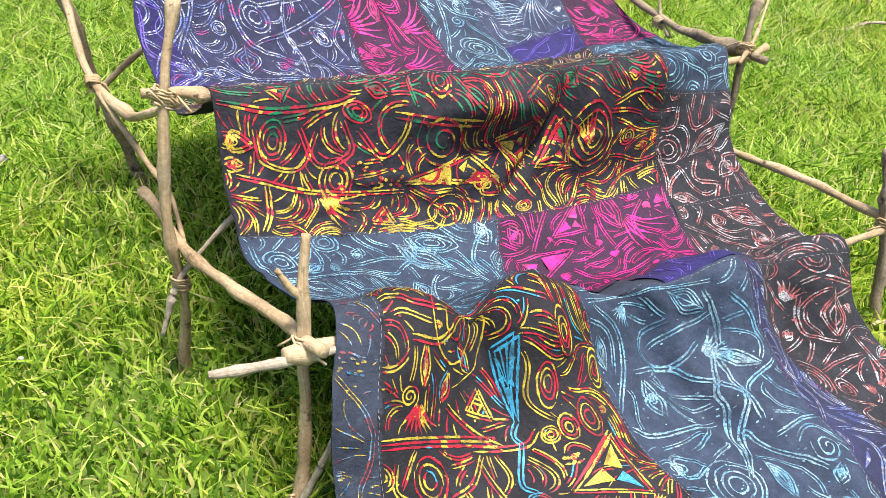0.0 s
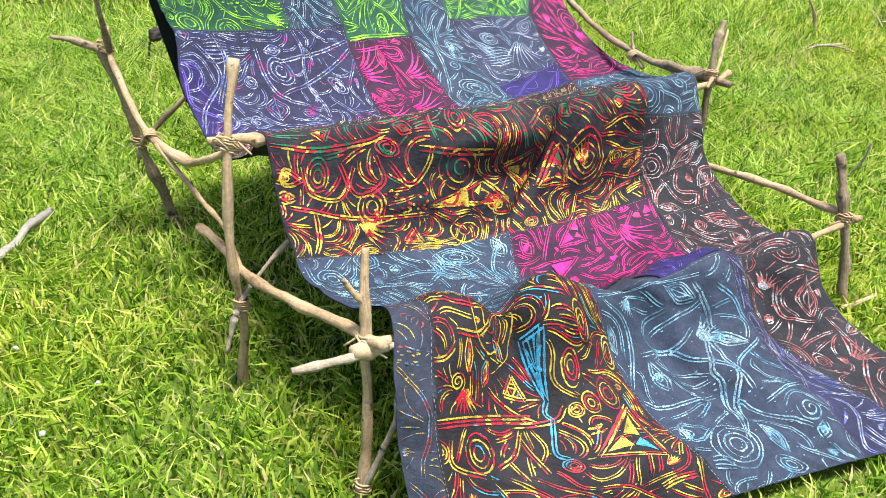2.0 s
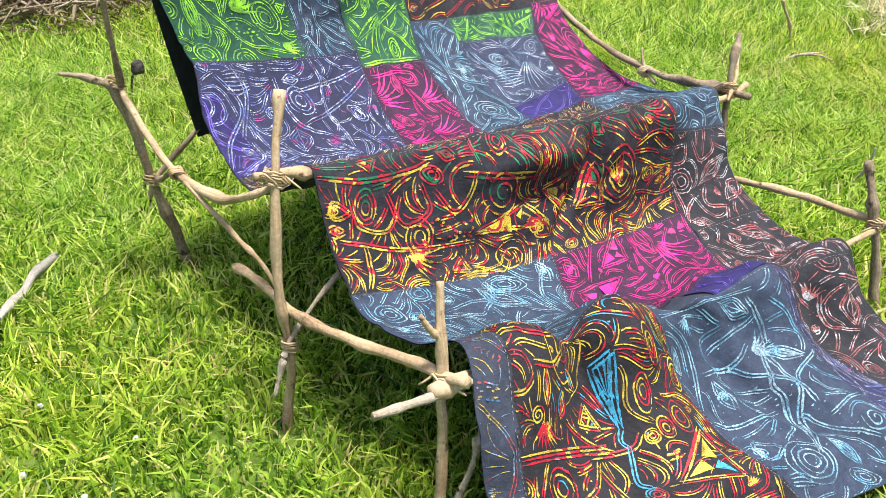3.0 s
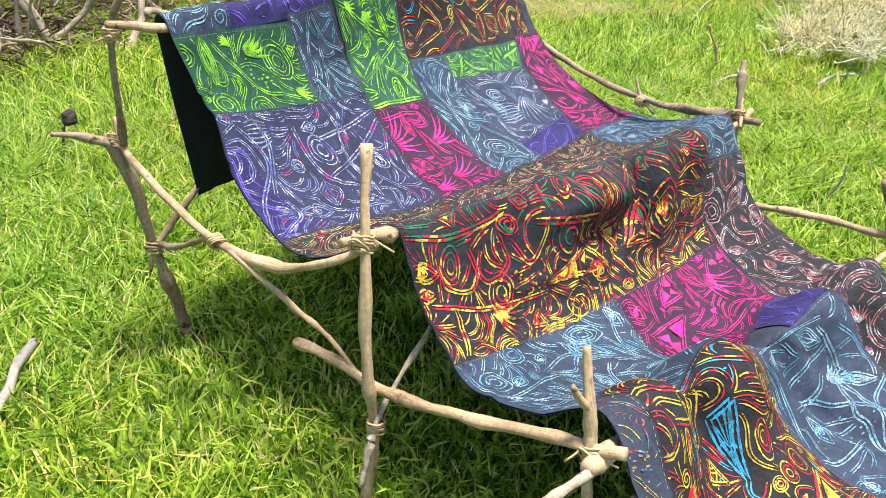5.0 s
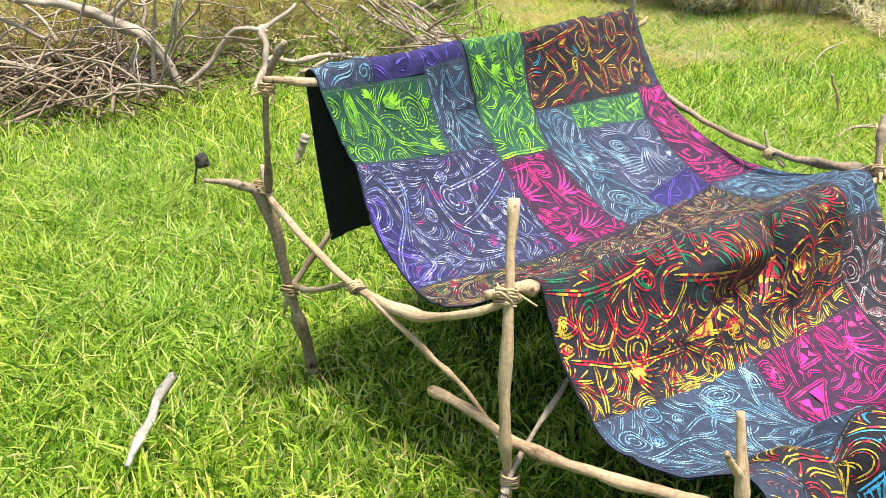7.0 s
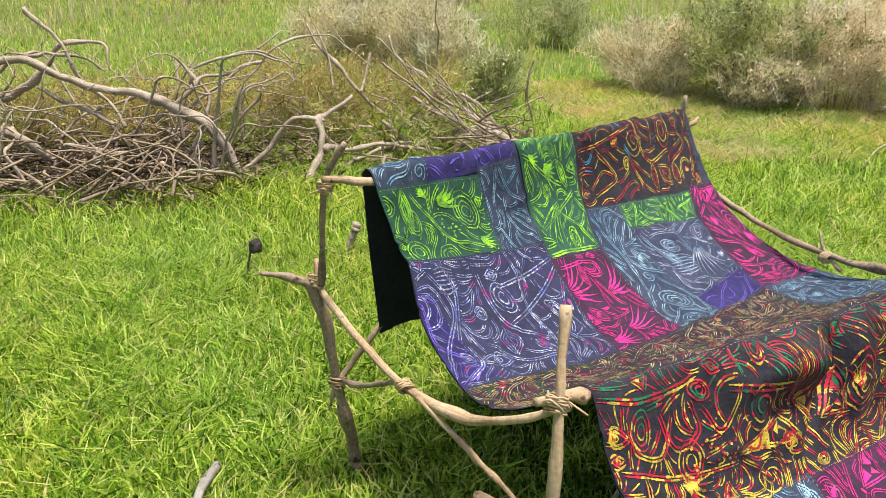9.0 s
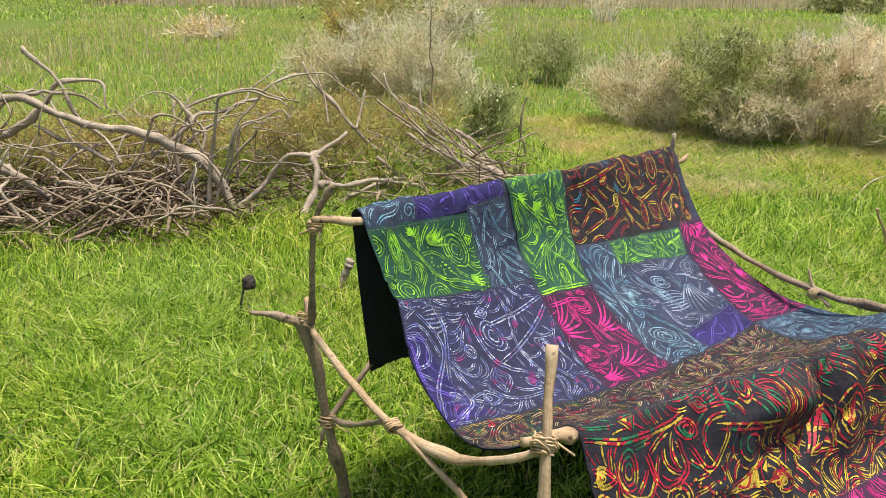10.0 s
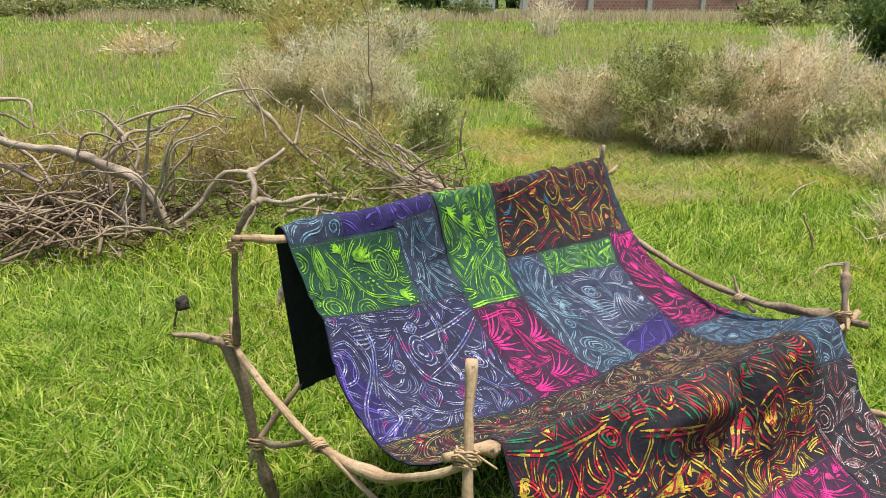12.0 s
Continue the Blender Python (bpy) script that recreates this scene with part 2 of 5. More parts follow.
NA, NS = 150, 380
GRID = np.zeros((NS + 1, NA + 1, 3))
for j in range(NS + 1):
    for i in range(NA + 1):
        a, s = i / NA, LAST * j / NS
        p = drape(a, s)
        edge = 0.008 * noise.noise(Vector((s * 1.3, 9.0 if a < 0.5 else 4.0, 0))) * abs(2 * a - 1) ** 6
        GRID[j, i] = W(p[0] + edge, p[1], p[2])
du = np.gradient(GRID, axis=1)
dv = np.gradient(GRID, axis=0)
NORM = np.cross(dv, du)
NORM /= np.linalg.norm(NORM, axis=2, keepdims=True)
if NORM[int(NS * 5.5 / LAST), NA // 2, 2] < 0:
    NORM = -NORM
# folds push the cloth out along its own normal
RAISE = np.array([[fold(i / NA, LAST * j / NS) for i in range(NA + 1)] for j in range(NS + 1)])
GRID = GRID + NORM * RAISE[..., None]
du, dv = np.gradient(GRID, axis=1), np.gradient(GRID, axis=0)
fresh = np.cross(dv, du)
fresh /= np.linalg.norm(fresh, axis=2, keepdims=True)
NORM = fresh * np.sign(np.sum(fresh * NORM, axis=2, keepdims=True))


def on_cloth(a, s, lift):
    """Places on the cloth for arrays of a and s, lifted off it."""
    x = np.clip(np.asarray(a) * NA, 0, NA - 1e-6)
    y = np.clip(np.asarray(s) / LAST * NS, 0, NS - 1e-6)
    i, j = x.astype(int), y.astype(int)
    fx, fy = (x - i)[..., None], (y - j)[..., None]

    def pick(g):
        return (g[j, i] * (1 - fx) + g[j, i + 1] * fx) * (1 - fy) + (g[j + 1, i] * (1 - fx) + g[j + 1, i + 1] * fx) * fy
    return pick(GRID) + pick(NORM) * lift


def grid_faces(nu, nv):
    return [(j * (nu + 1) + i, j * (nu + 1) + i + 1, (j + 1) * (nu + 1) + i + 1, (j + 1) * (nu + 1) + i) for j in range(nv) for i in range(nu)]


def fabric_material(name, base, haze):
    # sky's blue reflection on the cloth, multiplied into the cotton's own colours
    base, haze = [(0.92 * c[0], 1.04 * c[1], 1.26 * c[2]) for c in (base, haze)]
    m, nt, b = material(name, 0.72, 0.18)
    v = coords(nt)
    c = mix(nt, ramp(nt, noise_fac(nt, v, 9, 6, 0.65), [(0.42, (0, 0, 0)), (0.80, (0.75, 0.75, 0.75))]), base, haze)
    c = mix(nt, ramp(nt, noise_fac(nt, v, 55, 5, 0.7), [(0.50, (0, 0, 0)), (0.75, (0.6, 0.6, 0.6))]), c, haze)
    fine = noise_fac(nt, v, 420, 2)
    c = mix(nt, 0.35, c, mix(nt, 1.0, c, ramp(nt, fine, [(0.3, (0.3, 0.3, 0.3)), (0.7, (1.6, 1.6, 1.6))]), "MULTIPLY"))
    nt.links.new(c, b.inputs["Base Color"])
    b.inputs["Sheen Weight"].default_value = 0.02
    b.inputs["Sheen Roughness"].default_value = 0.5
    h = nt.nodes.new("ShaderNodeMath")
    h.operation = "MULTIPLY_ADD"
    h.inputs[1].default_value = 0.25
    nt.links.new(fine, h.inputs[0])
    nt.links.new(noise_fac(nt, v, 35, 4), h.inputs[2])
    crumple = nt.nodes.new("ShaderNodeMath")
    crumple.operation = "MULTIPLY_ADD"
    crumple.inputs[1].default_value = 1.6
    nt.links.new(noise_fac(nt, v, 13, 3, 0.55), crumple.inputs[0])
    nt.links.new(h.outputs[0], crumple.inputs[2])
    bump(nt, b, crumple.outputs[0], 0.6, 0.009)
    return m


def print_material(name, colours, ground, scale=9.0, cover=0.42, banded=False):
    m, nt, b = material(name, 0.6, 0.35)
    v = coords(nt)
    n = noise_fac(nt, v, scale, 1.5, 0.5)
    k = len(colours)
    stops = [(0.0 if i == 0 else 0.30 + 0.40 * i / k, c) for i, c in enumerate(colours)]
    r = nt.nodes.new("ShaderNodeValToRGB")
    r.color_ramp.interpolation = "CONSTANT" if k > 3 else "LINEAR"
    while len(r.color_ramp.elements) < k:
        r.color_ramp.elements.new(0.5)
    for e, (p, c) in zip(r.color_ramp.elements, stops):
        e.position, e.color = p, (*c, 1)
    if banded:
        at = nt.nodes.new("ShaderNodeAttribute")
        at.attribute_name = "band"
        add = nt.nodes.new("ShaderNodeMath")
        add.operation = "MULTIPLY_ADD"
        add.inputs[1].default_value = 0.36
        nt.links.new(n, add.inputs[0])
        shift = nt.nodes.new("ShaderNodeMath")
        shift.operation = "MULTIPLY_ADD"
        shift.inputs[1].default_value, shift.inputs[2].default_value = 0.36, 0.18
        nt.links.new(at.outputs["Fac"], shift.inputs[0])
        nt.links.new(shift.outputs[0], add.inputs[2])
        n = add.outputs[0]
    nt.links.new(n, r.inputs[0])
    worn = ramp(nt, noise_fac(nt, v, 230, 4, 0.8), [(cover - 0.02, (0.05, 0.05, 0.05)), (cover + 0.13, (1, 1, 1))])
    faded = ramp(nt, noise_fac(nt, v, 26, 3, 0.6), [(0.36, (0.30, 0.30, 0.30)), (0.58, (1, 1, 1))])
    worn = mix(nt, 1.0, worn, faded, "MULTIPLY")
    nt.links.new(mix(nt, worn, ground, r.outputs[0]), b.inputs["Base Color"])
    return m


RED, YEL, GRN, CYA, WHI = (0.48, 0.012, 0.035), (0.68, 0.50, 0.05), (0.01, 0.19, 0.08), (0.05, 0.36, 0.60), (0.66, 0.66, 0.70)
PALETTES = {
    # name: fabric, haze, line colours, words
    "steel": ((0.028, 0.034, 0.048), (0.066, 0.080, 0.110), [(0.08, 0.25, 0.42), (0.18, 0.43, 0.62), (0.36, 0.60, 0.74)], "slate black cotton with pale blue lines"),
    "indigo": ((0.023, 0.022, 0.040), (0.048, 0.045, 0.095), [(0.13, 0.17, 0.50), (0.28, 0.37, 0.66), (0.56, 0.61, 0.74), (0.20, 0.27, 0.58), (0.60, 0.63, 0.74), (0.14, 0.18, 0.50), (0.50, 0.05, 0.28)], "dark indigo cotton with white and violet lines"),
    "violet": ((0.020, 0.015, 0.055), (0.045, 0.032, 0.13), [(0.10, 0.05, 0.42), (0.16, 0.10, 0.55)], "deep violet dyed cotton"),
    "pink": ((0.036, 0.014, 0.026), (0.075, 0.026, 0.055), [(0.62, 0.012, 0.22), (0.78, 0.02, 0.28), (0.70, 0.02, 0.25)], "dark plum cotton with hot pink lines"),
    "green": ((0.020, 0.062, 0.034), (0.045, 0.135, 0.065), [(0.22, 0.62, 0.02), (0.36, 0.82, 0.03), (0.20, 0.5, 0.05)], "dark green cotton with lime green lines"),
    "rasta": ((0.017, 0.014, 0.016), (0.042, 0.038, 0.040), [RED, GRN, RED, GRN, RED, YEL, RED, YEL, RED, YEL, RED, YEL], "black cotton with red, yellow and green lines"),
    "trough": ((0.017, 0.014, 0.016), (0.042, 0.038, 0.040), [(0.58, 0.42, 0.10), (0.58, 0.52, 0.36), RED, (0.56, 0.48, 0.28), (0.62, 0.42, 0.06), GRN, RED], "black cotton with fine red and yellow lines"),
    "fire": ((0.017, 0.014, 0.014), (0.036, 0.032, 0.033), [CYA, CYA, RED, YEL, RED, YEL, YEL, RED, YEL, RED], "black cotton with yellow, red and blue lines"),
    "rust": ((0.020, 0.018, 0.018), (0.046, 0.042, 0.044), [(0.42, 0.10, 0.11), (0.66, 0.50, 0.50), (0.52, 0.15, 0.15), WHI], "black cotton with white and rust lines"),
    "speck": ((0.026, 0.028, 0.036), (0.055, 0.060, 0.075), [(0.4, 0.05, 0.05), (0.2, 0.3, 0.45), YEL, (0.05, 0.3, 0.6)], "grey black cotton edge with small coloured specks"),
    "slate": ((0.028, 0.031, 0.050), (0.068, 0.074, 0.110), [(0.25, 0.36, 0.58), (0.55, 0.60, 0.75), (0.30, 0.50, 0.68)], "slate blue cotton with white scratchy lines"),
}
FABRIC = {k: fabric_material("cotton_" + k, v[0], v[1]) for k, v in PALETTES.items()}
PRINT = {k: print_material("print_" + k, v[2], v[0], 10.0 if k == "rasta" else 8.5 if k == "fire" else 16.0, 0.43 if k in ("steel", "indigo", "slate", "speck", "rust") else 0.37, k in ("rasta", "fire")) for k, v in PALETTES.items()}

cloth = tagged(new("patchwork_cloth"), "black patchwork batik cloth with bright line prints over sticks", "cloth")
backing = link_mesh("backing", [tuple(p) for p in (GRID - NORM * 0.002).reshape(-1, 3)], grid_faces(NA, NS), FABRIC["speck"], cloth, True, "plain black cotton backing")


class Strokes:
    """Printed lines on a patch, as narrow ribbons in the patch's own metres, which know where cloth is still bare."""
    CELL = 0.003

    def __init__(self, corners, size, lift, rng):
        self.c, self.size, self.lift, self.rng = np.array(corners, float), size, lift, rng
        self.v, self.f, self.band = [], [], []
        self.used = np.zeros((int(size[0] / self.CELL) + 30, int(size[1] / self.CELL) + 30), bool)
        self.held = []
        self.tone, self.fixed = 0.0, None

    def to_cloth(self, pts):
        p = pts / np.array(self.size)
        x, y = p[:, 0:1], p[:, 1:2]
        c = self.c
        q = (c[0] * (1 - x) + c[1] * x) * (1 - y) + (c[3] * (1 - x) + c[2] * x) * y
        return on_cloth(q[:, 0], q[:, 1], self.lift)

    def near(self, p, gap):
        """Whether a line already runs within that gap of p."""
        k = max(1, int(gap / self.CELL))
        i, j = int(p[0] / self.CELL) + 12, int(p[1] / self.CELL) + 12
        return bool(self.used[max(i - k, 0):i + k + 1, max(j - k, 0):j + k + 1].any())

    def mark(self, pts):
        i = np.clip((pts[:, 0] / self.CELL).astype(int) + 12, 0, self.used.shape[0] - 1)
        j = np.clip((pts[:, 1] / self.CELL).astype(int) + 12, 0, self.used.shape[1] - 1)
        self.used[i, j] = True

    def settle(self, limit, gap=0.007):
        """Draws the held lines unless too many of their points crowd lines already there."""
        held, self.held = self.held, []
        w, h = self.size
        pts = [p for line, _, _ in held for p in line[::2] if 0 < p[0] < w and 0 < p[1] < h]
        if not pts or (limit < 1 and sum(self.near(p, gap) for p in pts) > limit * len(pts)):
            return False
        for line, width, shape in held:
            self.line(line, width, shape)
        for line, _, _ in held:
            self.mark(line)
        return True

    def line(self, pts, width, shape="even"):
        pts = np.asarray(pts, float)
        w, h = self.size
        inside = (pts[:, 0] > 0.003) & (pts[:, 0] < w - 0.003) & (pts[:, 1] > 0.003) & (pts[:, 1] < h - 0.003)
        start = None
        for i in range(len(pts) + 1):
            ok = i < len(pts) and inside[i]
            if ok and start is None:
                start = i
            if not ok and start is not None:
                if i - start > 2:
                    self.ribbon(pts[start:i], width, shape)
                start = None

    def ribbon(self, pts, width, shape="even"):
        n = len(pts)
        d = np.gradient(pts, axis=0)
        d /= np.linalg.norm(d, axis=1, keepdims=True) + 1e-9
        side = np.stack([-d[:, 1], d[:, 0]], 1)
        t = np.linspace(0, 1, n)
        wob = np.array([max(0.22, 0.9 + 0.7 * noise.noise(Vector((p[0] * 150, p[1] * 150, self.lift * 999)))) for p in pts])
        if shape == "brush":
            profile = np.sin(np.pi * np.clip(t ** 0.7, 0.03, 0.97))
        elif shape == "wedge":
            profile, wob = 0.04 + 0.96 * t, 1.0
        else:
            profile = np.minimum(1, 0.35 + 5 * np.minimum(t, 1 - t))
        half = (width / 2 * wob * profile)[:, None]
        p3 = np.concatenate([self.to_cloth(pts - side * half), self.to_cloth(pts + side * half)])
        base = len(self.v)
        self.v.extend(map(tuple, p3))
        tint = self.rng.random() if self.fixed is None else self.fixed
        self.band.extend(list(pts[:, 1] / self.size[1] * (1 - self.tone) + tint * self.tone) * 2)
        self.f.extend((base + i, base + i + 1, base + n + i + 1, base + n + i) for i in range(n - 1))

    def curve(self, pts, width, copies=1, gap=0.008, shape="even"):
        length = float(np.sum(np.linalg.norm(np.diff(np.array(pts, float), axis=0), axis=1)))
        p = spline(pts, max(6, int(length / 0.0055)))
        d = np.gradient(p, axis=0)
        d /= np.linalg.norm(d, axis=1, keepdims=True) + 1e-9
        side = np.stack([-d[:, 1], d[:, 0]], 1)
        for k in range(copies):
            self.held.append((p + side * (k - (copies - 1) / 2) * gap * self.rng.uniform(0.85, 1.15), width, shape))

    def flow(self, width, gap, longest, copies, swirl, seed, stop=0.4, tries=1.0):
        """Long swinging lines that fill the bare cloth between the motifs and keep clear of one another."""
        rng, (w, h) = self.rng, self.size
        lean = rng.uniform(0, 6.28)
        starts = [(x, y) for x in np.arange(0.01, w, 0.017) for y in np.arange(0.01, h, 0.017)]
        rng.shuffle(starts)
        starts = starts[:int(len(starts) * tries)]
        for x, y in starts:
            if self.near((x, y), gap):
                continue
            halves = []
            turn = rng.uniform(-5, 5)
            for sign in (1, -1):
                px, py, run_ = x, y, []
                for k in range(int(longest * rng.uniform(0.3, 1.0) / 0.0055 / 2)):
                    a = lean + swirl * noise.noise(Vector((px * 6, py * 6, seed * 1.7))) + sign * turn * 0.0055 * k
                    px, py = px + sign * math.cos(a) * 0.0055, py + sign * math.sin(a) * 0.0055
                    if not (0 < px < w and 0 < py < h) or (k > 2 and self.near((px, py), gap * stop)):
                        break
                    run_.append((px, py))
                halves.append(run_)
            p = np.array(halves[1][::-1] + [(x, y)] + halves[0])
            if len(p) < 5:
                continue
            d = np.gradient(p, axis=0)
            d /= np.linalg.norm(d, axis=1, keepdims=True) + 1e-9
            side = np.stack([-d[:, 1], d[:, 0]], 1)
            m = copies if len(p) > 9 else 1
            for k in range(m):
                cut = rng.randint(0, 2)
                q = (p + side * (k - (m - 1) / 2) * 0.0066 * rng.uniform(0.85, 1.25))[cut:]
                self.line(q, width * rng.uniform(0.75, 1.15))
                self.mark(q)


def drawn(st, entry, width):
    """One motif of a patch that is written out: a stem through points, a filled triangle, or a motif with its turn."""
    kind, *rest = entry.split()
    # a star marks the lines in the palette's first colour
    st.fixed = -0.12 if kind.endswith("*") else None
    kind = kind.rstrip("*")
    w, h = st.size
    spot = [tuple(float(q) / 100 * m for q, m in zip(p.split(","), (w, h))) for p in rest if "," in p]
    if kind == "stem":
        st.curve(spot, width, 2, 0.0085)
    elif kind == "tri":
        p = np.array(spot)
        m = p.mean(axis=0)
        for k in range(3):
            a, b = p[k], p[(k + 1) % 3]
            st.curve([a, (a + b) / 2, b], width, 2, 0.008)
            tip, reach = a * 0.75 + m * 0.25, float(np.linalg.norm(a - m))
            if st.fixed is None:
                st.curve([tip, tip * 0.6 + m * 0.4, tip * 0.2 + m * 0.8], reach * 0.38, 1, 0, "wedge")
            else:
                for q in (0.25, 0.6, 0.9):
                    st.curve([a + (b - a) * q, (a + (b - a) * q) * 0.55 + m * 0.45, m + (p[2] - m) * 0.3], width * 0.9, 1, 0, "brush")
    else:
        r, flat, angle = (float(q) for q in rest[1:])
        motif(st, kind, *spot[0], r / 100, width, radians(angle), flat)
    st.settle(1.0)
    st.fixed = None


def motif(st, kind, cx, cy, r, width, turn=None, sq=None):
    rng = st.rng
    turn = rng.uniform(0, 6.28) if turn is None else turn
    sq = rng.uniform(0.6, 1.0) if sq is None else sq

    def at(ang, rad):
        x, y = math.cos(ang) * rad, math.sin(ang) * rad * sq
        return (cx + x * math.cos(turn) - y * math.sin(turn), cy + x * math.sin(turn) + y * math.cos(turn))
    if kind == "spiral":
        turns = rng.uniform(1.8, 3.2)
        n = int(14 * turns)
        st.curve([at(i / 14 * 6.28 * (1 + 0.02 * rng.random()), r * (0.12 + 0.88 * i / n)) for i in range(n)], width)
    elif kind == "rings":
        turns = max(3, min(4, int(r / 0.014)))
        for q in range(turns):
            rr = r * (1 - 0.92 * q / turns)
            a0 = rng.uniform(0, 6.28)
            st.curve([at(a0 + i / 12 * 6.28 * rng.uniform(0.97, 1.0), rr * rng.uniform(0.94, 1.06)) for i in range(13)], width)
    elif kind == "leaf":
        for q in (1.0, 0.55):
            for sgn in (1, -1):
                st.curve([at(0, -r * q), (at(sgn * 1.57, r * 0.75 * q)), at(0, r * q)], width, 2 if q == 1.0 else 1, 0.0075)
        st.curve([at(0, -r * 1.2), at(0, r)], width)
    elif kind == "eye":
        for sgn in (1, -1):
            st.curve([at(0, -r), at(sgn * 1.2, -r * 0.5), at(sgn * 1.57, r * 0.55), at(sgn * 1.0, r * 0.7), at(0, r)], width, 2)
        st.curve([at(i / 8 * 6.28, r * 0.28) for i in range(9)], width)
        st.curve([at(i / 8 * 6.28, r * 0.12) for i in range(9)], width * 1.6)
    elif kind == "triangle":
        p = [at(turn + k * 2.09, r * rng.uniform(0.8, 1.15)) for k in range(3)]
        for k in range(3):
            a, b = np.array(p[k]), np.array(p[(k + 1) % 3])
            st.curve([a, a * 0.5 + b * 0.5, b], width, 2, 0.007)
        m = (np.array(p[0]) + np.array(p[1]) + np.array(p[2])) / 3
        for k in range(3):
            tip = np.array(p[k]) * 0.72 + m * 0.28
            if rng.random() < 0.6:
                st.curve([tip, tip * 0.6 + m * 0.4, tip * 0.2 + m * 0.8], r * rng.uniform(0.25, 0.42), 1, 0, "wedge")
            else:
                for q in (0.25, 0.5):
                    a, b = tip * (1 - q) + np.array(p[(k + 1) % 3]) * q * 0.8 + m * q * 0.2, tip * (1 - q) + np.array(p[(k + 2) % 3]) * q * 0.8 + m * q * 0.2
                    st.curve([a, (a + b) / 2, b], width)
    elif kind == "fan":
        for k in range(rng.randint(5, 8)):
            ang = -0.6 + 1.2 * k / 7
            st.curve([at(ang, r * 0.2), at(ang + 0.08, r * 0.7), at(ang * 1.2, r * 1.25)], width * rng.uniform(1.2, 2.6), 1, 0, "brush")
    elif kind == "wave":
        n = rng.randint(4, 6)
        pts = [(cx + math.cos(turn) * r * 2.2 * (k / n - 0.5) * 2 + rng.uniform(-1, 1) * r * 0.4, cy + math.sin(turn) * r * 2.2 * (k / n - 0.5) * 2 + rng.uniform(-1, 1) * r * 0.4) for k in range(n + 1)]
        st.curve(pts, width, rng.randint(2, 3), 0.008)
    elif kind == "vein":
        n = 5
        pts = [(cx + math.cos(turn) * r * 2.6 * (k / n - 0.5) * 2 + rng.uniform(-1, 1) * r * 0.3, cy + math.sin(turn) * r * 2.6 * (k / n - 0.5) * 2 + rng.uniform(-1, 1) * r * 0.3) for k in range(n + 1)]
        st.curve(pts, width, 2, 0.007)
        for q in pts[1:5]:
            a = turn + rng.choice((-1, 1)) * rng.uniform(0.5, 1.1)
            st.curve([q, (q[0] + math.cos(a) * r * 0.5, q[1] + math.sin(a) * r * 0.5), (q[0] + math.cos(a + 0.5) * r, q[1] + math.sin(a + 0.5) * r)], width * 0.9, 2, 0.006)
    elif kind == "arches":
        n = max(2, int(r / 0.02))
        for k in range(n):
            x0, wd, up = cx + (k - n / 2) * 0.052, 0.022 * rng.uniform(0.7, 1.1), r * rng.uniform(0.6, 1.0) * (1 if k % 3 else -1)
            st.curve([(x0 - wd, cy + up), (x0 - wd * 0.9, cy), (x0, cy - up * 0.6), (x0 + wd * 0.9, cy), (x0 + wd, cy + up)], width, 2, 0.0075)
            if k % 2:
                st.curve([(x0, cy + up * 0.5), (x0 + 0.002, cy), (x0, cy - up * 0.2)], width * 3.2, 1, 0, "brush")
    elif kind == "bars":
        wd = r * 1.6
        st.curve([(cx - wd, cy + 0.004), (cx, cy - 0.004), (cx + wd, cy)], width * 1.2, 3, 0.009)
    elif kind == "dots":
        for k in range(rng.randint(12, 26)):
            x, y = cx + rng.uniform(-1, 1) * r, cy + rng.uniform(-1, 1) * r * 0.7
            st.held.append((np.array([(x - 0.004, y), (x - 0.001, y), (x + 0.002, y), (x + 0.005, y)]), width * 1.4, "even"))
    elif kind == "brush":
        a0 = rng.uniform(0, 6.28)
        st.curve([at(a0, r), at(a0 + 0.6, r * 0.9), at(a0 + 1.3, r * 1.0)], width * rng.uniform(2, 4), 1, 0, "brush")
    elif kind == "hatch":
        for k in range(rng.randint(4, 7)):
            o = (k - 3) * 0.011
            st.curve([(cx + o * math.cos(turn + 1.57) - r * 0.6 * math.cos(turn), cy + o * math.sin(turn + 1.57) - r * 0.6 * math.sin(turn)),
                      (cx + o * 1.2 * math.cos(turn + 1.57), cy + o * 1.2 * math.sin(turn + 1.57)),
                      (cx + o * 0.8 * math.cos(turn + 1.57) + r * 0.6 * math.cos(turn), cy + o * 0.8 * math.sin(turn + 1.57) + r * 0.6 * math.sin(turn))], width)


STYLE = {
    # motifs, their radius, line width, motifs tried for each square metre, room between the flowing lines, their number side by side
    "steel": ("spiral rings leaf eye leaf vein wave fan", 0.050, 0.0039, 110, 0.019, 2),
    "indigo": ("rings leaf eye vein hatch spiral wave brush", 0.052, 0.0039, 120, 0.017, 2),
    "violet": ("brush brush hatch", 0.05, 0.0036, 60, 0.030, 1),
    "pink": ("fan leaf fan triangle eye fan rings brush", 0.052, 0.0036, 150, 0.020, 2),
    "green": ("leaf fan triangle fan rings leaf brush rings", 0.050, 0.0038, 170, 0.016, 2),
    "rasta": ("spiral rings triangle brush eye rings triangle leaf bars triangle", 0.046, 0.0046, 190, 0.015, 2),
    "trough": ("hatch vein dots leaf rings", 0.032, 0.0027, 300, 0.012, 2),
    "fire": ("leaf rings triangle eye spiral fan leaf dots rings bars", 0.050, 0.0038, 150, 0.013, 2),
    "rust": ("rings eye fan spiral leaf rings", 0.046, 0.0038, 110, 0.024, 2),
    "speck": ("dots dots hatch vein", 0.035, 0.0026, 200, 0.020, 1),
    "slate": ("hatch vein eye rings fan", 0.045, 0.0032, 150, 0.017, 2),
}
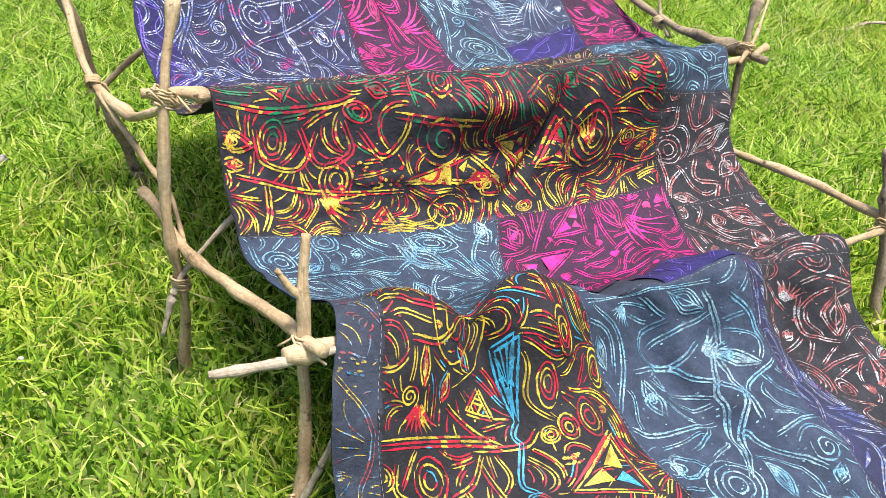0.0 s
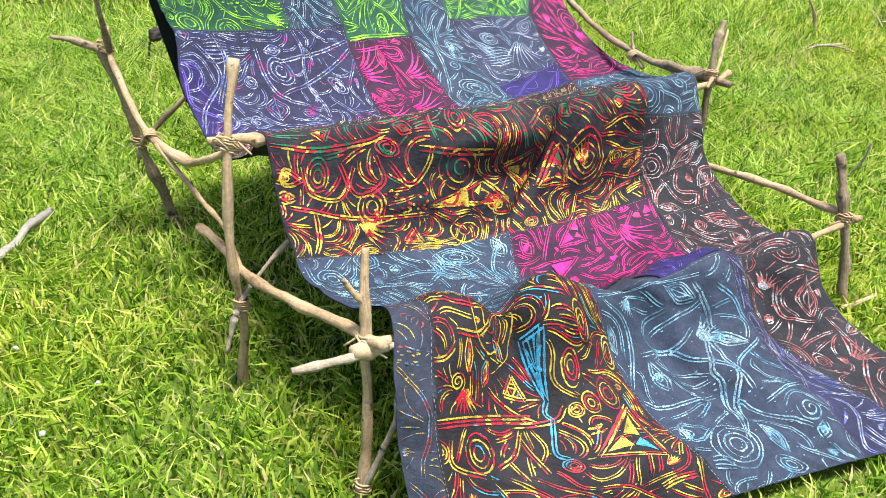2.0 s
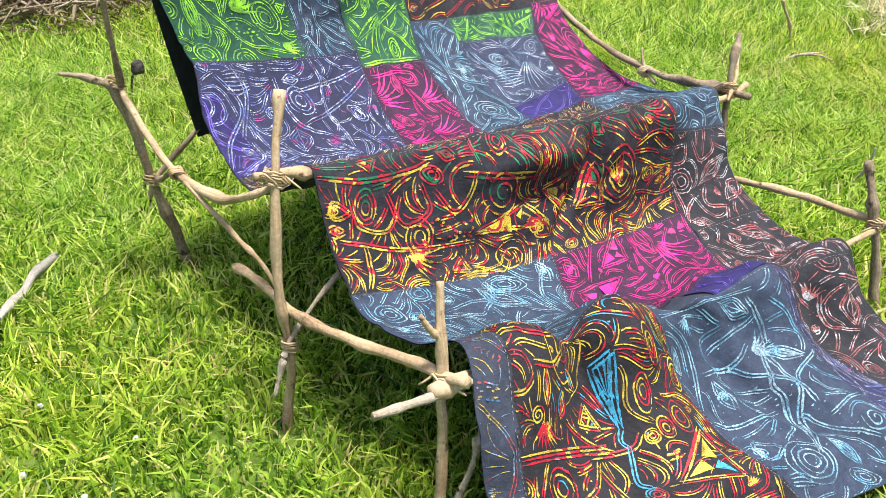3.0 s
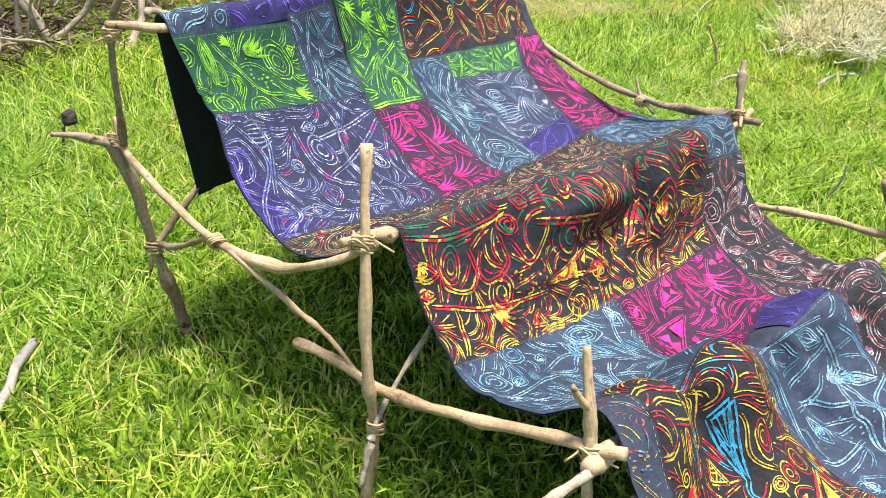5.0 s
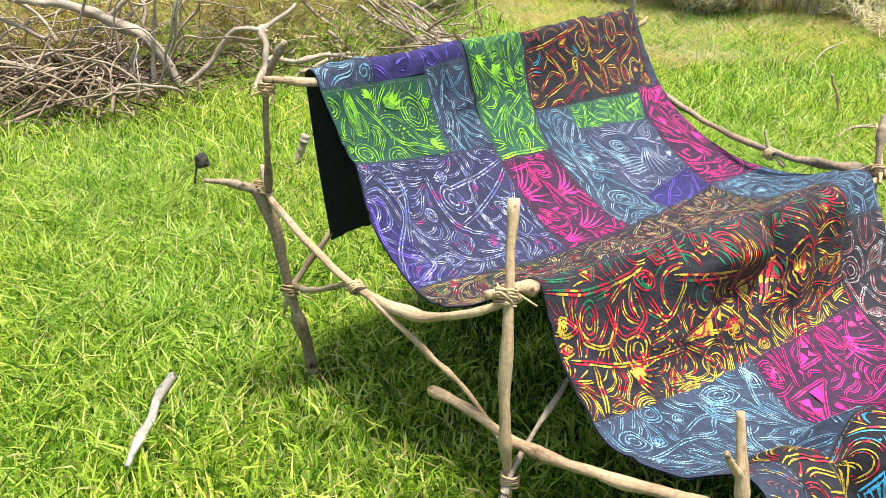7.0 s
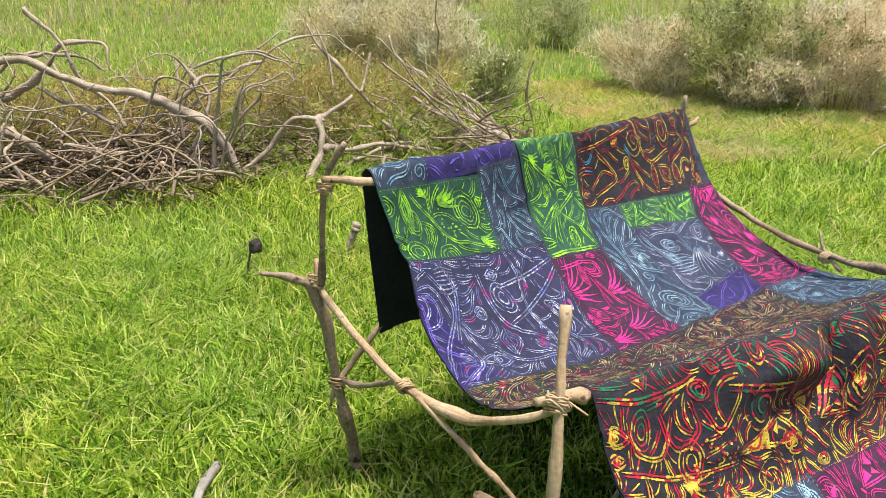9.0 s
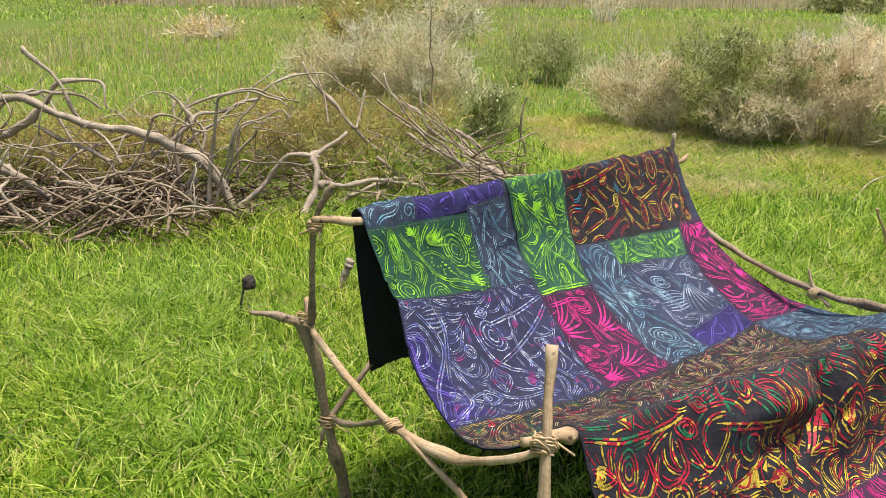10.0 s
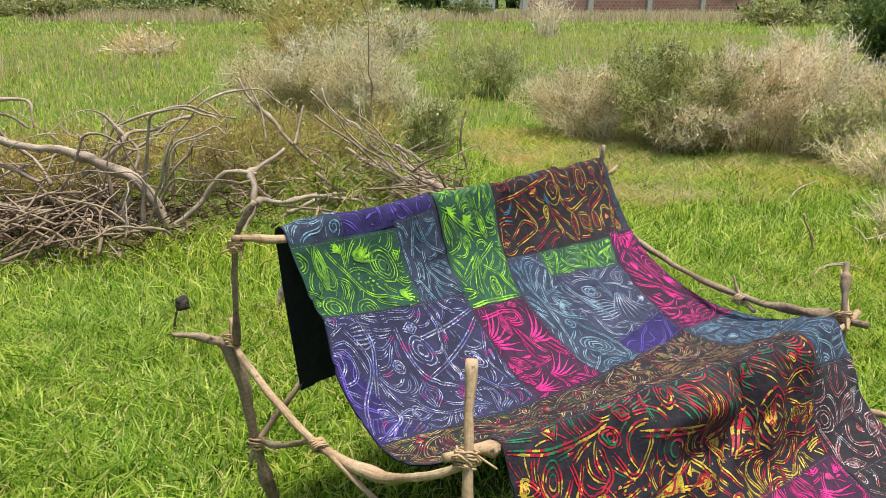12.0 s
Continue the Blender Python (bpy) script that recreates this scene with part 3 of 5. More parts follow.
PATCHES = [
    ("steel", (0, 1.2), (0.12, 1.2), (0.11, 2.40), (0, 2.42)), ("violet", (0.12, 1.2), (0.34, 1.2), (0.335, 2.30), (0.11, 2.40)),
    ("green", (0, 2.42), (0.23, 2.46), (0.25, 3.78), (0, 3.92)), ("steel", (0.23, 2.35), (0.335, 2.28), (0.37, 3.72), (0.25, 3.80)),
    ("green", (0.34, 1.2), (0.53, 1.2), (0.535, 4.0), (0.375, 4.03)), ("fire", (0.53, 1.2), (1, 1.2), (0.97, 3.46), (0.54, 3.30)),
    ("steel", (0.54, 3.30), (0.65, 3.36), (0.68, 5.85), (0.545, 5.85)), ("green", (0.65, 3.36), (0.91, 3.5), (0.88, 3.98), (0.655, 3.8)),
    ("pink", (0.91, 3.42), (1, 3.45), (1, 5.95), (0.84, 5.64)), ("slate", (0.655, 3.8), (0.885, 3.98), (0.86, 4.95), (0.672, 5.2)),
    ("violet", (0.672, 5.2), (0.86, 4.93), (0.84, 5.66), (0.68, 5.9)), ("indigo", (0, 3.92), (0.37, 3.72), (0.357, 6.0), (0, 6.35)),
    ("pink", (0.372, 4.03), (0.537, 4.0), (0.55, 5.88), (0.357, 6.05)), ("trough", (0, 6.35), (0.84, 5.66), (0.80, 9.0), (0, 9.0)),
    ("steel", (0.843, 5.66), (1, 5.95), (1, 9.82), (0.80, 9.55)), ("rasta", (0, 9.0), (0.80, 9.0), (0.822, 11.25), (0, 11.45)),
    ("rust", (0.805, 9.57), (1, 9.84), (1, 11.8), (0.825, 11.7)), ("rust", (0.825, 11.7), (1, 11.8), (1, 14.25), (0.77, 14.05)),
    ("steel", (0, 11.45), (0.46, 11.24), (0.39, 13.9), (0, 13.35)), ("pink", (0.46, 11.24), (0.822, 11.27), (0.80, 12.85), (0.39, 13.9)),
    ("violet", (0.62, 13.32), (0.80, 12.87), (0.785, 13.9), (0.62, 13.95)), ("speck", (0, 13.35), (0.07, 13.5), (0.065, 18), (0, 18)),
    ("fire", (0.07, 13.5), (0.42, 13.95), (0.53, 18), (0.065, 18)), ("steel", (0.42, 13.95), (0.75, 14.0), (0.77, 18), (0.53, 18)),
    ("indigo", (0.75, 13.95), (0.79, 14.05), (0.89, 18), (0.77, 18)), ("rust", (0.79, 14.05), (1, 14.25), (1, 18), (0.89, 18)),
    ("violet", (0, 4.5), (0.035, 4.5), (0.075, 6.1), (0, 6.34)),
]
FEATURES = {
    # patch: its chief motifs as kind, place across and down the patch in hundredths, radius in centimetres, flatness and turn; stems and triangles by their corners
    23: "stem 3,6 45,4 81,5, stem 7,7 20,16 18,27 -3,43, stem 54,16 37,20 33,25 51,29 69,24, stem 22,29 49,29 58,34 74,44 72,56, stem 76,27 64,40 62,50 38,76, stem 76,27 73,38 74,45 66,53 38,76, leaf 82,32 4.8 .4 40, fan 68,28 5.0 1 -11, stem 77,8 80,18 79,26, rings 28,77 7.5 .9 132, eye 8,64 6.4 .8 13, leaf 55,79 4.8 .5 86, eye 25,38 3.9 .7 88, stem 2,46 14,50 57,50, stem 63,55 67,67 82,80, rings 51,92 4.5 .6 45, hatch 9,85 4.6 1 20, stem 87,10 96,17 97,29",
    24: "rings -33,55 5.8 .7 89, eye 13,37 14.0 .8 -17, dots -39,66 3.4 1 72, rings -43,90 4.8 .9 43, stem 119,25 28,45 38,56 -38,75, stem 3,67 -38,79 -57,80",
    25: "fan 24,16 4.6 1 -42, leaf 64,23 6.7 .7 104, rings 2,46 6.2 .7 93, rings -18,69 4.2 .7 36, stem 39,14 33,22 34,29 58,35, stem 69,59 23,72 -5,83, fan 52,58 9.4 1 -14, stem 60,8 100,12 73,15, spiral 24,53 3.7 .7 101, stem 77,34 79,49 73,63",
    17: "rings 51,100 7.6 .5 18, leaf 64,19 6.2 .6 33, dots 63,11 4.5 1 27, stem -17,25 -16,88 40,84, stem 2,16 32,36 59,70, eye 60,49 6.0 .6 95",
    16: "rings 14,48 5.3 .8 41, leaf 68,45 7.5 .5 -32, eye 85,74 5.2 .7 -33, stem -18,11 -2,27 19,27 24,10, stem 38,9 47,31 68,26 72,11, stem -9,25 8,68 -2,93 -16,116, stem 26,71 6,84 -12,114, stem 62,88 40,80 49,63, stem 62,88 38,110, rings 23,113 3.1 .7 46, eye 17,95 3.5 .6 22",
    22: "stem -14,17 3,10 19,11 36,10, spiral 37,14 12.6 .8 -44, stem 12,19 29,18 51,3, rings 81,15 4.0 .6 88, rings 102,14 3.8 .6 53, rings 96,26 4.3 .5 105, rings 70,30 4.9 .5 101, rings 84,41 4.0 .7 89, eye 40,23 2.9 .6 49, tri* 55,21 62,16 57,40, leaf 18,25 3.0 .4 -88, leaf 28,30 2.7 .5 -63, fan 16,33 5.3 1 92, bars 15,45 11.9 1 0, stem* 57,40 54,44 56,47, stem 28,35 39,42 49,47, stem 37,47 56,47 62,43, rings 18,55 4.5 .8 92, stem 6,50 5,58 18,63, stem 40,49 33,57 24,61, tri 89,47 89,71 64,64, dots 70,53 1.7 1 66, stem* 56,46 50,58 53,62, stem 68,61 82,51 90,46, rings* 53,65 2.2 .8 42, stem 38,50 42,62 43,66, rings 0,53 2.9 .8 48",
    15: "eye 2,33 4.1 .6 11, rings 9,33 3.8 .7 106, stem 6,27 7,45 13,49 17,29, stem 14,27 17,47 23,39 22,24, stem 25,28 29,42 33,34 35,22, spiral 42,36 7.3 .8 18, rings 20,57 5.1 .7 91, dots 24,55 5.0 1 9, dots 30,57 4.0 1 11, stem 2,54 7,58 17,65 34,66, tri 34,60 56,65 49,46, eye 53,67 5.7 .6 33, tri 55,38 63,31 64,63, tri 66,61 73,31 74,62, stem 56,41 62,65 66,84, rings 79,45 7.4 .95 70, fan 78,52 6.9 1 -86, spiral 44,86 6.9 .8 7, fan 16,65 9.6 1 44, stem 7,60 7,78 5,95, tri 30,77 27,89 32,91, stem 0,12 9,18 20,16 25,12, stem 32,22 41,26 50,28, rings 25,20 3.1 .6 14",
    19: "tri 30,25 47,-6 49,25, tri 7,40 39,41 8,75, fan 70,16 13.5 1 64, stem 31,-11 17,36, stem 54,-8 58,24 62,48, stem 35,-9 67,-7 96,0, eye 9,18 3.4 .8 57, stem 35,61 47,80 73,84, leaf 64,10 8.2 .5 66, stem 85,9 76,29 78,63",
    18: "rings 11,30 4.4 .8 88, rings 29,8 3.9 .7 57, rings 71,14 7.0 .4 13, stem 3,11 6,50 36,43 55,51, stem 35,37 57,24 68,38 87,54, leaf 68,28 8.3 .4 36, eye 93,12 3.8 .7 62, stem 94,1 88,32 92,48, hatch 103,21 3.3 1 74, stem 17,112 42,118 71,104, stem 56,-7 64,20 57,36, spiral 8,57 2.6 .6 38",
    2: "rings 76,36 5.8 .8 60, rings 16,86 4.6 .8 44, rings 46,95 4.5 .8 3, rings 22,41 3.8 .6 92, fan 46,22 9.6 1 -0, stem 26,9 39,38 55,72 89,92, stem 8,105 45,102 93,100, fan 79,74 6.4 1 34, leaf 17,25 6.9 .4 91, dots 56,49 4.6 1 46",
    4: "fan 33,45 6.9 1 38, stem -10,33 36,50 66,57, fan 57,63 14.0 1 144, stem 52,73 83,87 99,98, rings 62,90 3.4 .7 93, stem 11,82 69,67 85,62, bars 41,99 10.1 1 1, fan 7,38 5.4 1 39, leaf 70,52 4.1 .4 58",
    5: "rings 7,24 9.1 .6 -6, stem -2,58 20,53 45,41, rings 74,51 5.3 .7 72, stem 42,6 55,69 77,67, stem* 38,58 48,84 48,93, rings 60,86 4.4 .6 102, rings 80,86 3.4 .6 84, stem 86,52 92,65 79,76, stem 16,59 29,79 11,91, spiral 46,56 6.1 .7 15",
    6: "rings 60,71 6.1 .8 30, stem 17,15 37,39 8,73, eye 71,39 4.3 .6 78, stem 57,20 48,41 122,53",
    9: "fan 71,35 13.3 1 102, hatch 33,58 8.8 1 11, rings 34,32 3.3 .7 45, stem 7,9 21,43 33,74, eye 24,43 4.1 .5 57",
    12: "fan -8,30 12.1 1 -11, fan 57,37 13.1 1 -6, fan 36,77 13.4 1 -3, fan 1,87 9.9 1 6, eye 20,52 3.9 .6 51, stem 6,9 65,8 73,21, leaf 38,17 3.8 .5 89, stem -11,42 -1,65 14,81",
    8: "tri 36,5 100,4 40,15, rings 82,33 5.5 .8 75, stem -4,45 1,64 67,72, fan 77,38 6.5 1 77, eye 54,57 3.8 .6 49, leaf 94,19 2.5 .4 55",
    11: "rings 53,33 5.0 .8 46, rings 35,41 2.1 .9 56, stem 9,11 20,36 6,67 0,90, stem 20,2 24,28 15,61, stem 53,25 78,20 100,13, stem 50,53 86,31 102,18, rings 84,47 3.7 .5 49, hatch 20,16 6.7 1 -3, stem 29,65 45,84 71,86, eye 28,80 5.8 .6 5, stem 42,14 44,38 53,59 72,68, stem 18,65 19,81 7,93, vein 69,37 6.0 1 88",
    14: "rings 2,92 10.1 .6 -9, rings 50,101 3.6 .9 32, stem 51,16 -12,92 -3,101, stem 21,87 66,92 64,103, eye 29,7 6.2 .5 -2, stem -12,78 -24,97 -16,102",
}
STITCH = material("stitching_thread", 0.7, 0.3)[0]
STITCH.node_tree.nodes["Principled BSDF"].inputs["Base Color"].default_value = (0.21, 0.205, 0.20, 1)
for k, (palette, *corners) in enumerate(PATCHES):
    rng = random.Random(100 + k)
    c = np.array(corners, float)
    p3 = on_cloth(c[:, 0], c[:, 1], 0)
    row = on_cloth(np.linspace(c[0, 0], c[1, 0], 30), np.linspace(c[0, 1], c[1, 1], 30), 0)
    col = on_cloth(np.linspace(c[0, 0], c[3, 0], 60), np.linspace(c[0, 1], c[3, 1], 60), 0)
    col2 = on_cloth(np.linspace(c[1, 0], c[2, 0], 60), np.linspace(c[1, 1], c[2, 1], 60), 0)
    row2 = on_cloth(np.linspace(c[3, 0], c[2, 0], 30), np.linspace(c[3, 1], c[2, 1], 30), 0)

    def run(q):
        return float(np.linalg.norm(np.diff(q, axis=0), axis=1).sum())
    w, h = (run(row) + run(row2)) / 2, (run(col) + run(col2)) / 2
    nu, nv = max(4, int(w / 0.010)), max(4, int(h / 0.009))
    lift = 0.0010 + 0.00004 * k + (0.0003 if k > 25 else 0)
    # each patch laps its neighbours by a seam
    ex, ey = 0.005 / w, 0.005 / h
    x, y = np.meshgrid(np.linspace(-ex, 1 + ex, nu + 1), np.linspace(-ey, 1 + ey, nv + 1))
    x, y = x.reshape(-1, 1), y.reshape(-1, 1)
    q = (c[0] * (1 - x) + c[1] * x) * (1 - y) + (c[3] * (1 - x) + c[2] * x) * y
    patch = link_mesh("patch", [tuple(p) for p in on_cloth(q[:, 0], q[:, 1], lift)], grid_faces(nu, nv), FABRIC[palette], cloth, True, PALETTES[palette][3])
    st = Strokes(corners, (w, h), lift + 0.0014, rng)
    kinds, radius, width, density, room, copies = STYLE[palette]
    st.tone = 0.85 if palette == "fire" else 0.16
    kinds = kinds.split()
    sparse = 1.9 if k == 5 else 1.35 if k == 23 else 1.0
    width *= 0.8 if k == 5 else 1.0
    # the chief motifs, then long stems, small motifs and finer lines in the room that is left
    chief = [q.strip() for q in FEATURES.get(k, "").split(", ") if q]
    for entry in chief:
        drawn(st, entry, width * rng.uniform(1.05, 1.25))
    st.flow(width, 0.05 * sparse, 0.6, 2, 3.2, k + 50, 0.25, 0.3)
    for _ in range(int(3 + 1.5 * w * h * density / sparse)):
        motif(st, rng.choice(kinds), rng.uniform(0, w), rng.uniform(0, h), radius * rng.uniform(0.35, 0.9), width * rng.uniform(0.8, 1.2))
        st.settle(0.08)
    st.flow(width * 0.9, room * sparse * 0.72, 0.40, copies, 4.5, k, 0.16)
    for _ in range(int(w * h * 420)):
        x, y, e = rng.uniform(0, w), rng.uniform(0, h), rng.uniform(0.001, 0.0032)
        st.line([(x - e, y), (x - e * 0.3, y + e * 0.3), (x + e * 0.3, y + e * 0.2), (x + e, y)], e * 1.3)
    if st.v:
        lines = link_mesh("line_print", st.v, st.f, PRINT[palette], patch, False)
        lines["kind"] = "stuff"
        lines.data.attributes.new("band", "FLOAT", "POINT").data.foreach_set("value", st.band)
    seam = Strokes(corners, (w, h), lift + 0.0012, rng)
    for a, b in (((0.004, 0.002), (w - 0.004, 0.002)), ((w - 0.002, 0.004), (w - 0.002, h - 0.004))):
        n = max(4, int(math.hypot(b[0] - a[0], b[1] - a[1]) / 0.006))
        for i in range(0, n - 1, 2):
            t0, t1 = i / n, (i + 1.3) / n
            seam.ribbon(np.array([(a[0] + (b[0] - a[0]) * t, a[1] + (b[1] - a[1]) * t) for t in (t0, (t0 + t1) / 2, t1)]), 0.0016)
    link_mesh("stitching", seam.v, seam.f, STITCH, patch, False)["kind"] = "stuff"

# ---- the stick frame ----
fr = tagged(new("stick_frame"), "frame of crooked bare branches lashed with sisal rope", "frame")


def frame_stick(name, pts, radii, mat, seed, n=26, label=""):
    return stick(name, pts, [0.69 * r for r in radii], mat, fr, seed, n, label)


def lashing(place, along, size, turns=5, seed=0, cross=None):
    """Rope wound several times round a joint, about one direction or two."""
    rng = random.Random(seed)
    verts, faces = [], []
    for axis, count in ((along, turns), (cross, turns - 1)) if cross else ((along, turns),):
        d = (W(*axis) - W(0, 0, 0)).normalized()
        x = d.cross(Vector((0.3, 0.5, 0.8))).normalized()
        y = d.cross(x)
        pts = []
        steps = 12 * count
        for i in range(steps + 1):
            w = i / 12 * 6.28
            rr = 0.84 * size * (1 + rng.uniform(-0.08, 0.10))
            off = ((i / steps) - 0.5) * size * 1.5 + rng.uniform(-1, 1) * size * 0.10 + 0.35 * size * math.sin(w)
            pts.append(W(*place) + (x * math.cos(w) + y * math.sin(w)) * rr + d * off)
        end = pts[-1]
        pts += [end + Vector((rng.uniform(-0.02, 0.02), rng.uniform(-0.02, 0.02), -0.012)), end + Vector((rng.uniform(-0.04, 0.04), rng.uniform(-0.04, 0.04), -0.03))]
        v, f = tube(pts, [0.0027] * 4, steps * 2, 5, 0.2, seed, False)
        o = len(verts)
        verts += v
        faces += [tuple(q + o for q in g) for g in f]
    return link_mesh("lashing", verts, faces, ROPE, fr, True, "pale sisal rope lashing")


frame_stick("post", [(-0.06, -0.03, -0.06), (-0.02, 0.00, 0.2), (0.0, 0.03, 0.42), (0.012, 0.055, 0.53), (0.035, 0.092, 0.63)], [0.018, 0.017, 0.016, 0.015, 0.012], PEELED, 1)
frame_stick("post_fork", [(0.008, 0.05, 0.525), (-0.012, 0.06, 0.55), (-0.03, 0.07, 0.585)], [0.012, 0.010, 0.007], PEELED, 31, 8)
frame_stick("post", [(-0.175, 0.50, -0.06), (-0.142, 0.49, 0.27), (-0.15, 0.50, 0.42), (-0.108, 0.55, 0.70), (-0.05, 0.612, 0.885)], [0.017, 0.0165, 0.0165, 0.0145, 0.0125], PEELED, 2)
frame_stick("post", [(-0.10, 1.415, -0.06), (-0.15, 1.40, 0.20), (-0.185, 1.389, 0.38), (-0.228, 1.409, 0.645), (-0.285, 1.43, 0.698), (-0.370, 1.455, 0.728)], [0.020, 0.020, 0.019, 0.021, 0.016, 0.008], BARK, 3, 30, "dark barked forked post")
frame_stick("post", [(-0.212, 1.42, 0.60), (-0.228, 1.36, 0.8), (-0.235, 1.31, 1.0), (-0.20, 1.265, 1.105)], [0.012, 0.012, 0.011, 0.010], BARK, 4, 26, "dark barked upper post")
frame_stick("post", [(1.655, -0.10, -0.06), (1.625, 0.0, 0.298), (1.632, 0.087, 0.485)], [0.019, 0.018, 0.0175], BARK, 5, 22, "brown barked post")
frame_stick("post", [(1.53, 0.50, -0.06), (1.555, 0.575, 0.585), (1.62, 0.62, 0.745)], [0.016, 0.0145, 0.013], BARK, 6, 22, "brown barked post")
frame_stick("post", [(1.70, 1.80, -0.06), (1.68, 1.76, 0.5), (1.645, 1.72, 0.975)], [0.016, 0.015, 0.012], DRY, 14, 22, "grey weathered back post")
frame_stick("bar", [(-0.045, 0.005, 0.438), (0.10, 0.02, 0.405), (0.25, 0.01, 0.315), (0.7, -0.002, 0.265), (1.40, 0.005, 0.265), (1.68, -0.015, 0.298)], [0.019, 0.019, 0.018, 0.018, 0.015, 0.014], PEELED, 7)
frame_stick("bar", [(-0.150, 0.578, 0.708), (-0.06, 0.572, 0.698), (0.0, 0.567, 0.683), (0.12, 0.566, 0.652), (0.30, 0.565, 0.61), (0.77, 0.56, 0.570), (1.48, 0.555, 0.555), (1.635, 0.562, 0.578)], [0.016, 0.016, 0.016, 0.016, 0.017, 0.017, 0.016, 0.015], PEELED, 8)
frame_stick("bar", [(-0.262, 1.262, 1.022), (-0.11, 1.300, 0.984), (0.25, 1.395, 0.905), (0.77, 1.515, 0.855), (1.64, 1.71, 0.845), (1.78, 1.745, 0.862)], [0.0145, 0.0145, 0.015, 0.015, 0.013, 0.010], PEELED, 9)
frame_stick("rail", [(-0.205, 1.45, 0.735), (-0.22, 1.38, 0.66), (-0.222, 1.18, 0.61), (-0.215, 0.98, 0.572), (-0.165, 0.81, 0.552), (-0.14, 0.65, 0.625), (-0.08, 0.55, 0.69)], [0.012, 0.013, 0.0135, 0.0135, 0.014, 0.0145, 0.014], PEELED, 10, 36)
frame_stick("rail", [(-0.165, 0.735, 0.385), (-0.150, 0.62, 0.388), (-0.125, 0.47, 0.378), (-0.075, 0.31, 0.388), (-0.015, 0.10, 0.432), (0.015, -0.035, 0.462)], [0.011, 0.0145, 0.016, 0.0165, 0.0175, 0.020], PEELED, 11, 32)
frame_stick("rail", [(1.65, -0.03, 0.305), (1.56, 0.22, 0.322), (1.49, 0.45, 0.312), (1.44, 0.8, 0.30)], [0.014, 0.0145, 0.014, 0.012], PEELED, 12)
frame_stick("rail", [(1.57, 0.50, 0.57), (1.565, 0.75, 0.545), (1.56, 0.95, 0.536), (1.60, 1.30, 0.565), (1.70, 1.78, 0.67)], [0.018, 0.018, 0.017, 0.014, 0.012], BARK, 13, 30, "dark barked side rail")
frame_stick("brace", [(-0.205, 1.41, 0.262), (-0.165, 1.41, 0.355), (0.0, 1.46, 0.46), (0.13, 1.505, 0.55)], [0.004, 0.012, 0.012, 0.011], PEELED, 15, 22)
frame_stick("brace", [(-0.175, 1.385, 0.37), (-0.195, 1.22, 0.44), (-0.215, 1.01, 0.562)], [0.011, 0.010, 0.009], BARK, 16)
frame_stick("brace", [(-0.21, 0.92, 0.565), (-0.16, 0.78, 0.475), (-0.114, 0.67, 0.397), (-0.115, 0.54, 0.335)], [0.009, 0.009, 0.008, 0.008], PEELED, 17, 22)
frame_stick("brace", [(-0.207, 0.46, 0.16), (-0.160, 0.472, 0.27), (-0.115, 0.485, 0.33), (0.02, 0.50, 0.44), (0.12, 0.52, 0.52)], [0.009, 0.011, 0.008, 0.007, 0.007], DRY, 18, 22, "thin grey brace stick")
frame_stick("brace", [(-0.178, 0.01, 0.44), (-0.11, 0.005, 0.433), (-0.02, 0.0, 0.428), (0.05, -0.01, 0.435)], [0.011, 0.012, 0.012, 0.012], DRY, 19, 20, "grey stub of branch")
frame_stick("brace", [(-0.085, -0.04, 0.0), (-0.05, -0.04, 0.06), (0.0, -0.06, 0.20), (0.06, -0.05, 0.34)], [0.012, 0.012, 0.010, 0.009], DRY, 20, 22, "grey brace stick")
frame_stick("brace", [(1.60, -0.10, 0.025), (1.66, -0.115, 0.035), (1.74, -0.12, 0.04)], [0.010, 0.010, 0.008], PEELED, 21, 12)
frame_stick("brace", [(1.50, 0.53, 0.56), (1.59, 0.58, 0.60), (1.72, 0.68, 0.68)], [0.007, 0.008, 0.004], PEELED, 22, 12)
frame_stick("brace", [(1.545, 0.88, 0.50), (1.56, 0.96, 0.545), (1.575, 1.00, 0.60)], [0.009, 0.008, 0.005], BARK, 23, 10)
lashing((-0.108, 0.56, 0.70), (0.15, 0.0, 1), 0.027, 6, 1, (1, 0.1, 0.2))
lashing((0.0, 0.02, 0.43), (0.3, 0.2, 1), 0.026, 5, 2, (1, -0.4, 0.1))
lashing((-0.145, 0.48, 0.285), (0, 0, 1), 0.022, 5, 3)
lashing((-0.185, 1.385, 0.365), (0, 0, 1), 0.025, 4, 4, (1, 0.5, 0.4))
lashing((-0.225, 1.41, 0.685), (0.1, 0.1, 1), 0.026, 4, 5)
lashing((-0.215, 0.97, 0.570), (0.05, 1, 0.2), 0.020, 7, 6)
lashing((-0.236, 1.31, 0.985), (0, 0, 1), 0.020, 4, 7, (1, 0.2, 0))
lashing((1.625, 0.0, 0.300), (0, 0, 1), 0.024, 4, 8, (1, 0, 0.1))
lashing((1.555, 0.57, 0.58), (0, 0, 1), 0.024, 4, 9, (1, 0.4, 0.1))
lashing((1.555, 0.95, 0.525), (0.02, 1, 0.1), 0.022, 5, 10)
lashing((-0.05, -0.035, 0.06), (0.2, 0.1, 1), 0.021, 4, 11)
lashing((1.665, 1.72, 0.868), (0, 0, 1), 0.020, 4, 12)

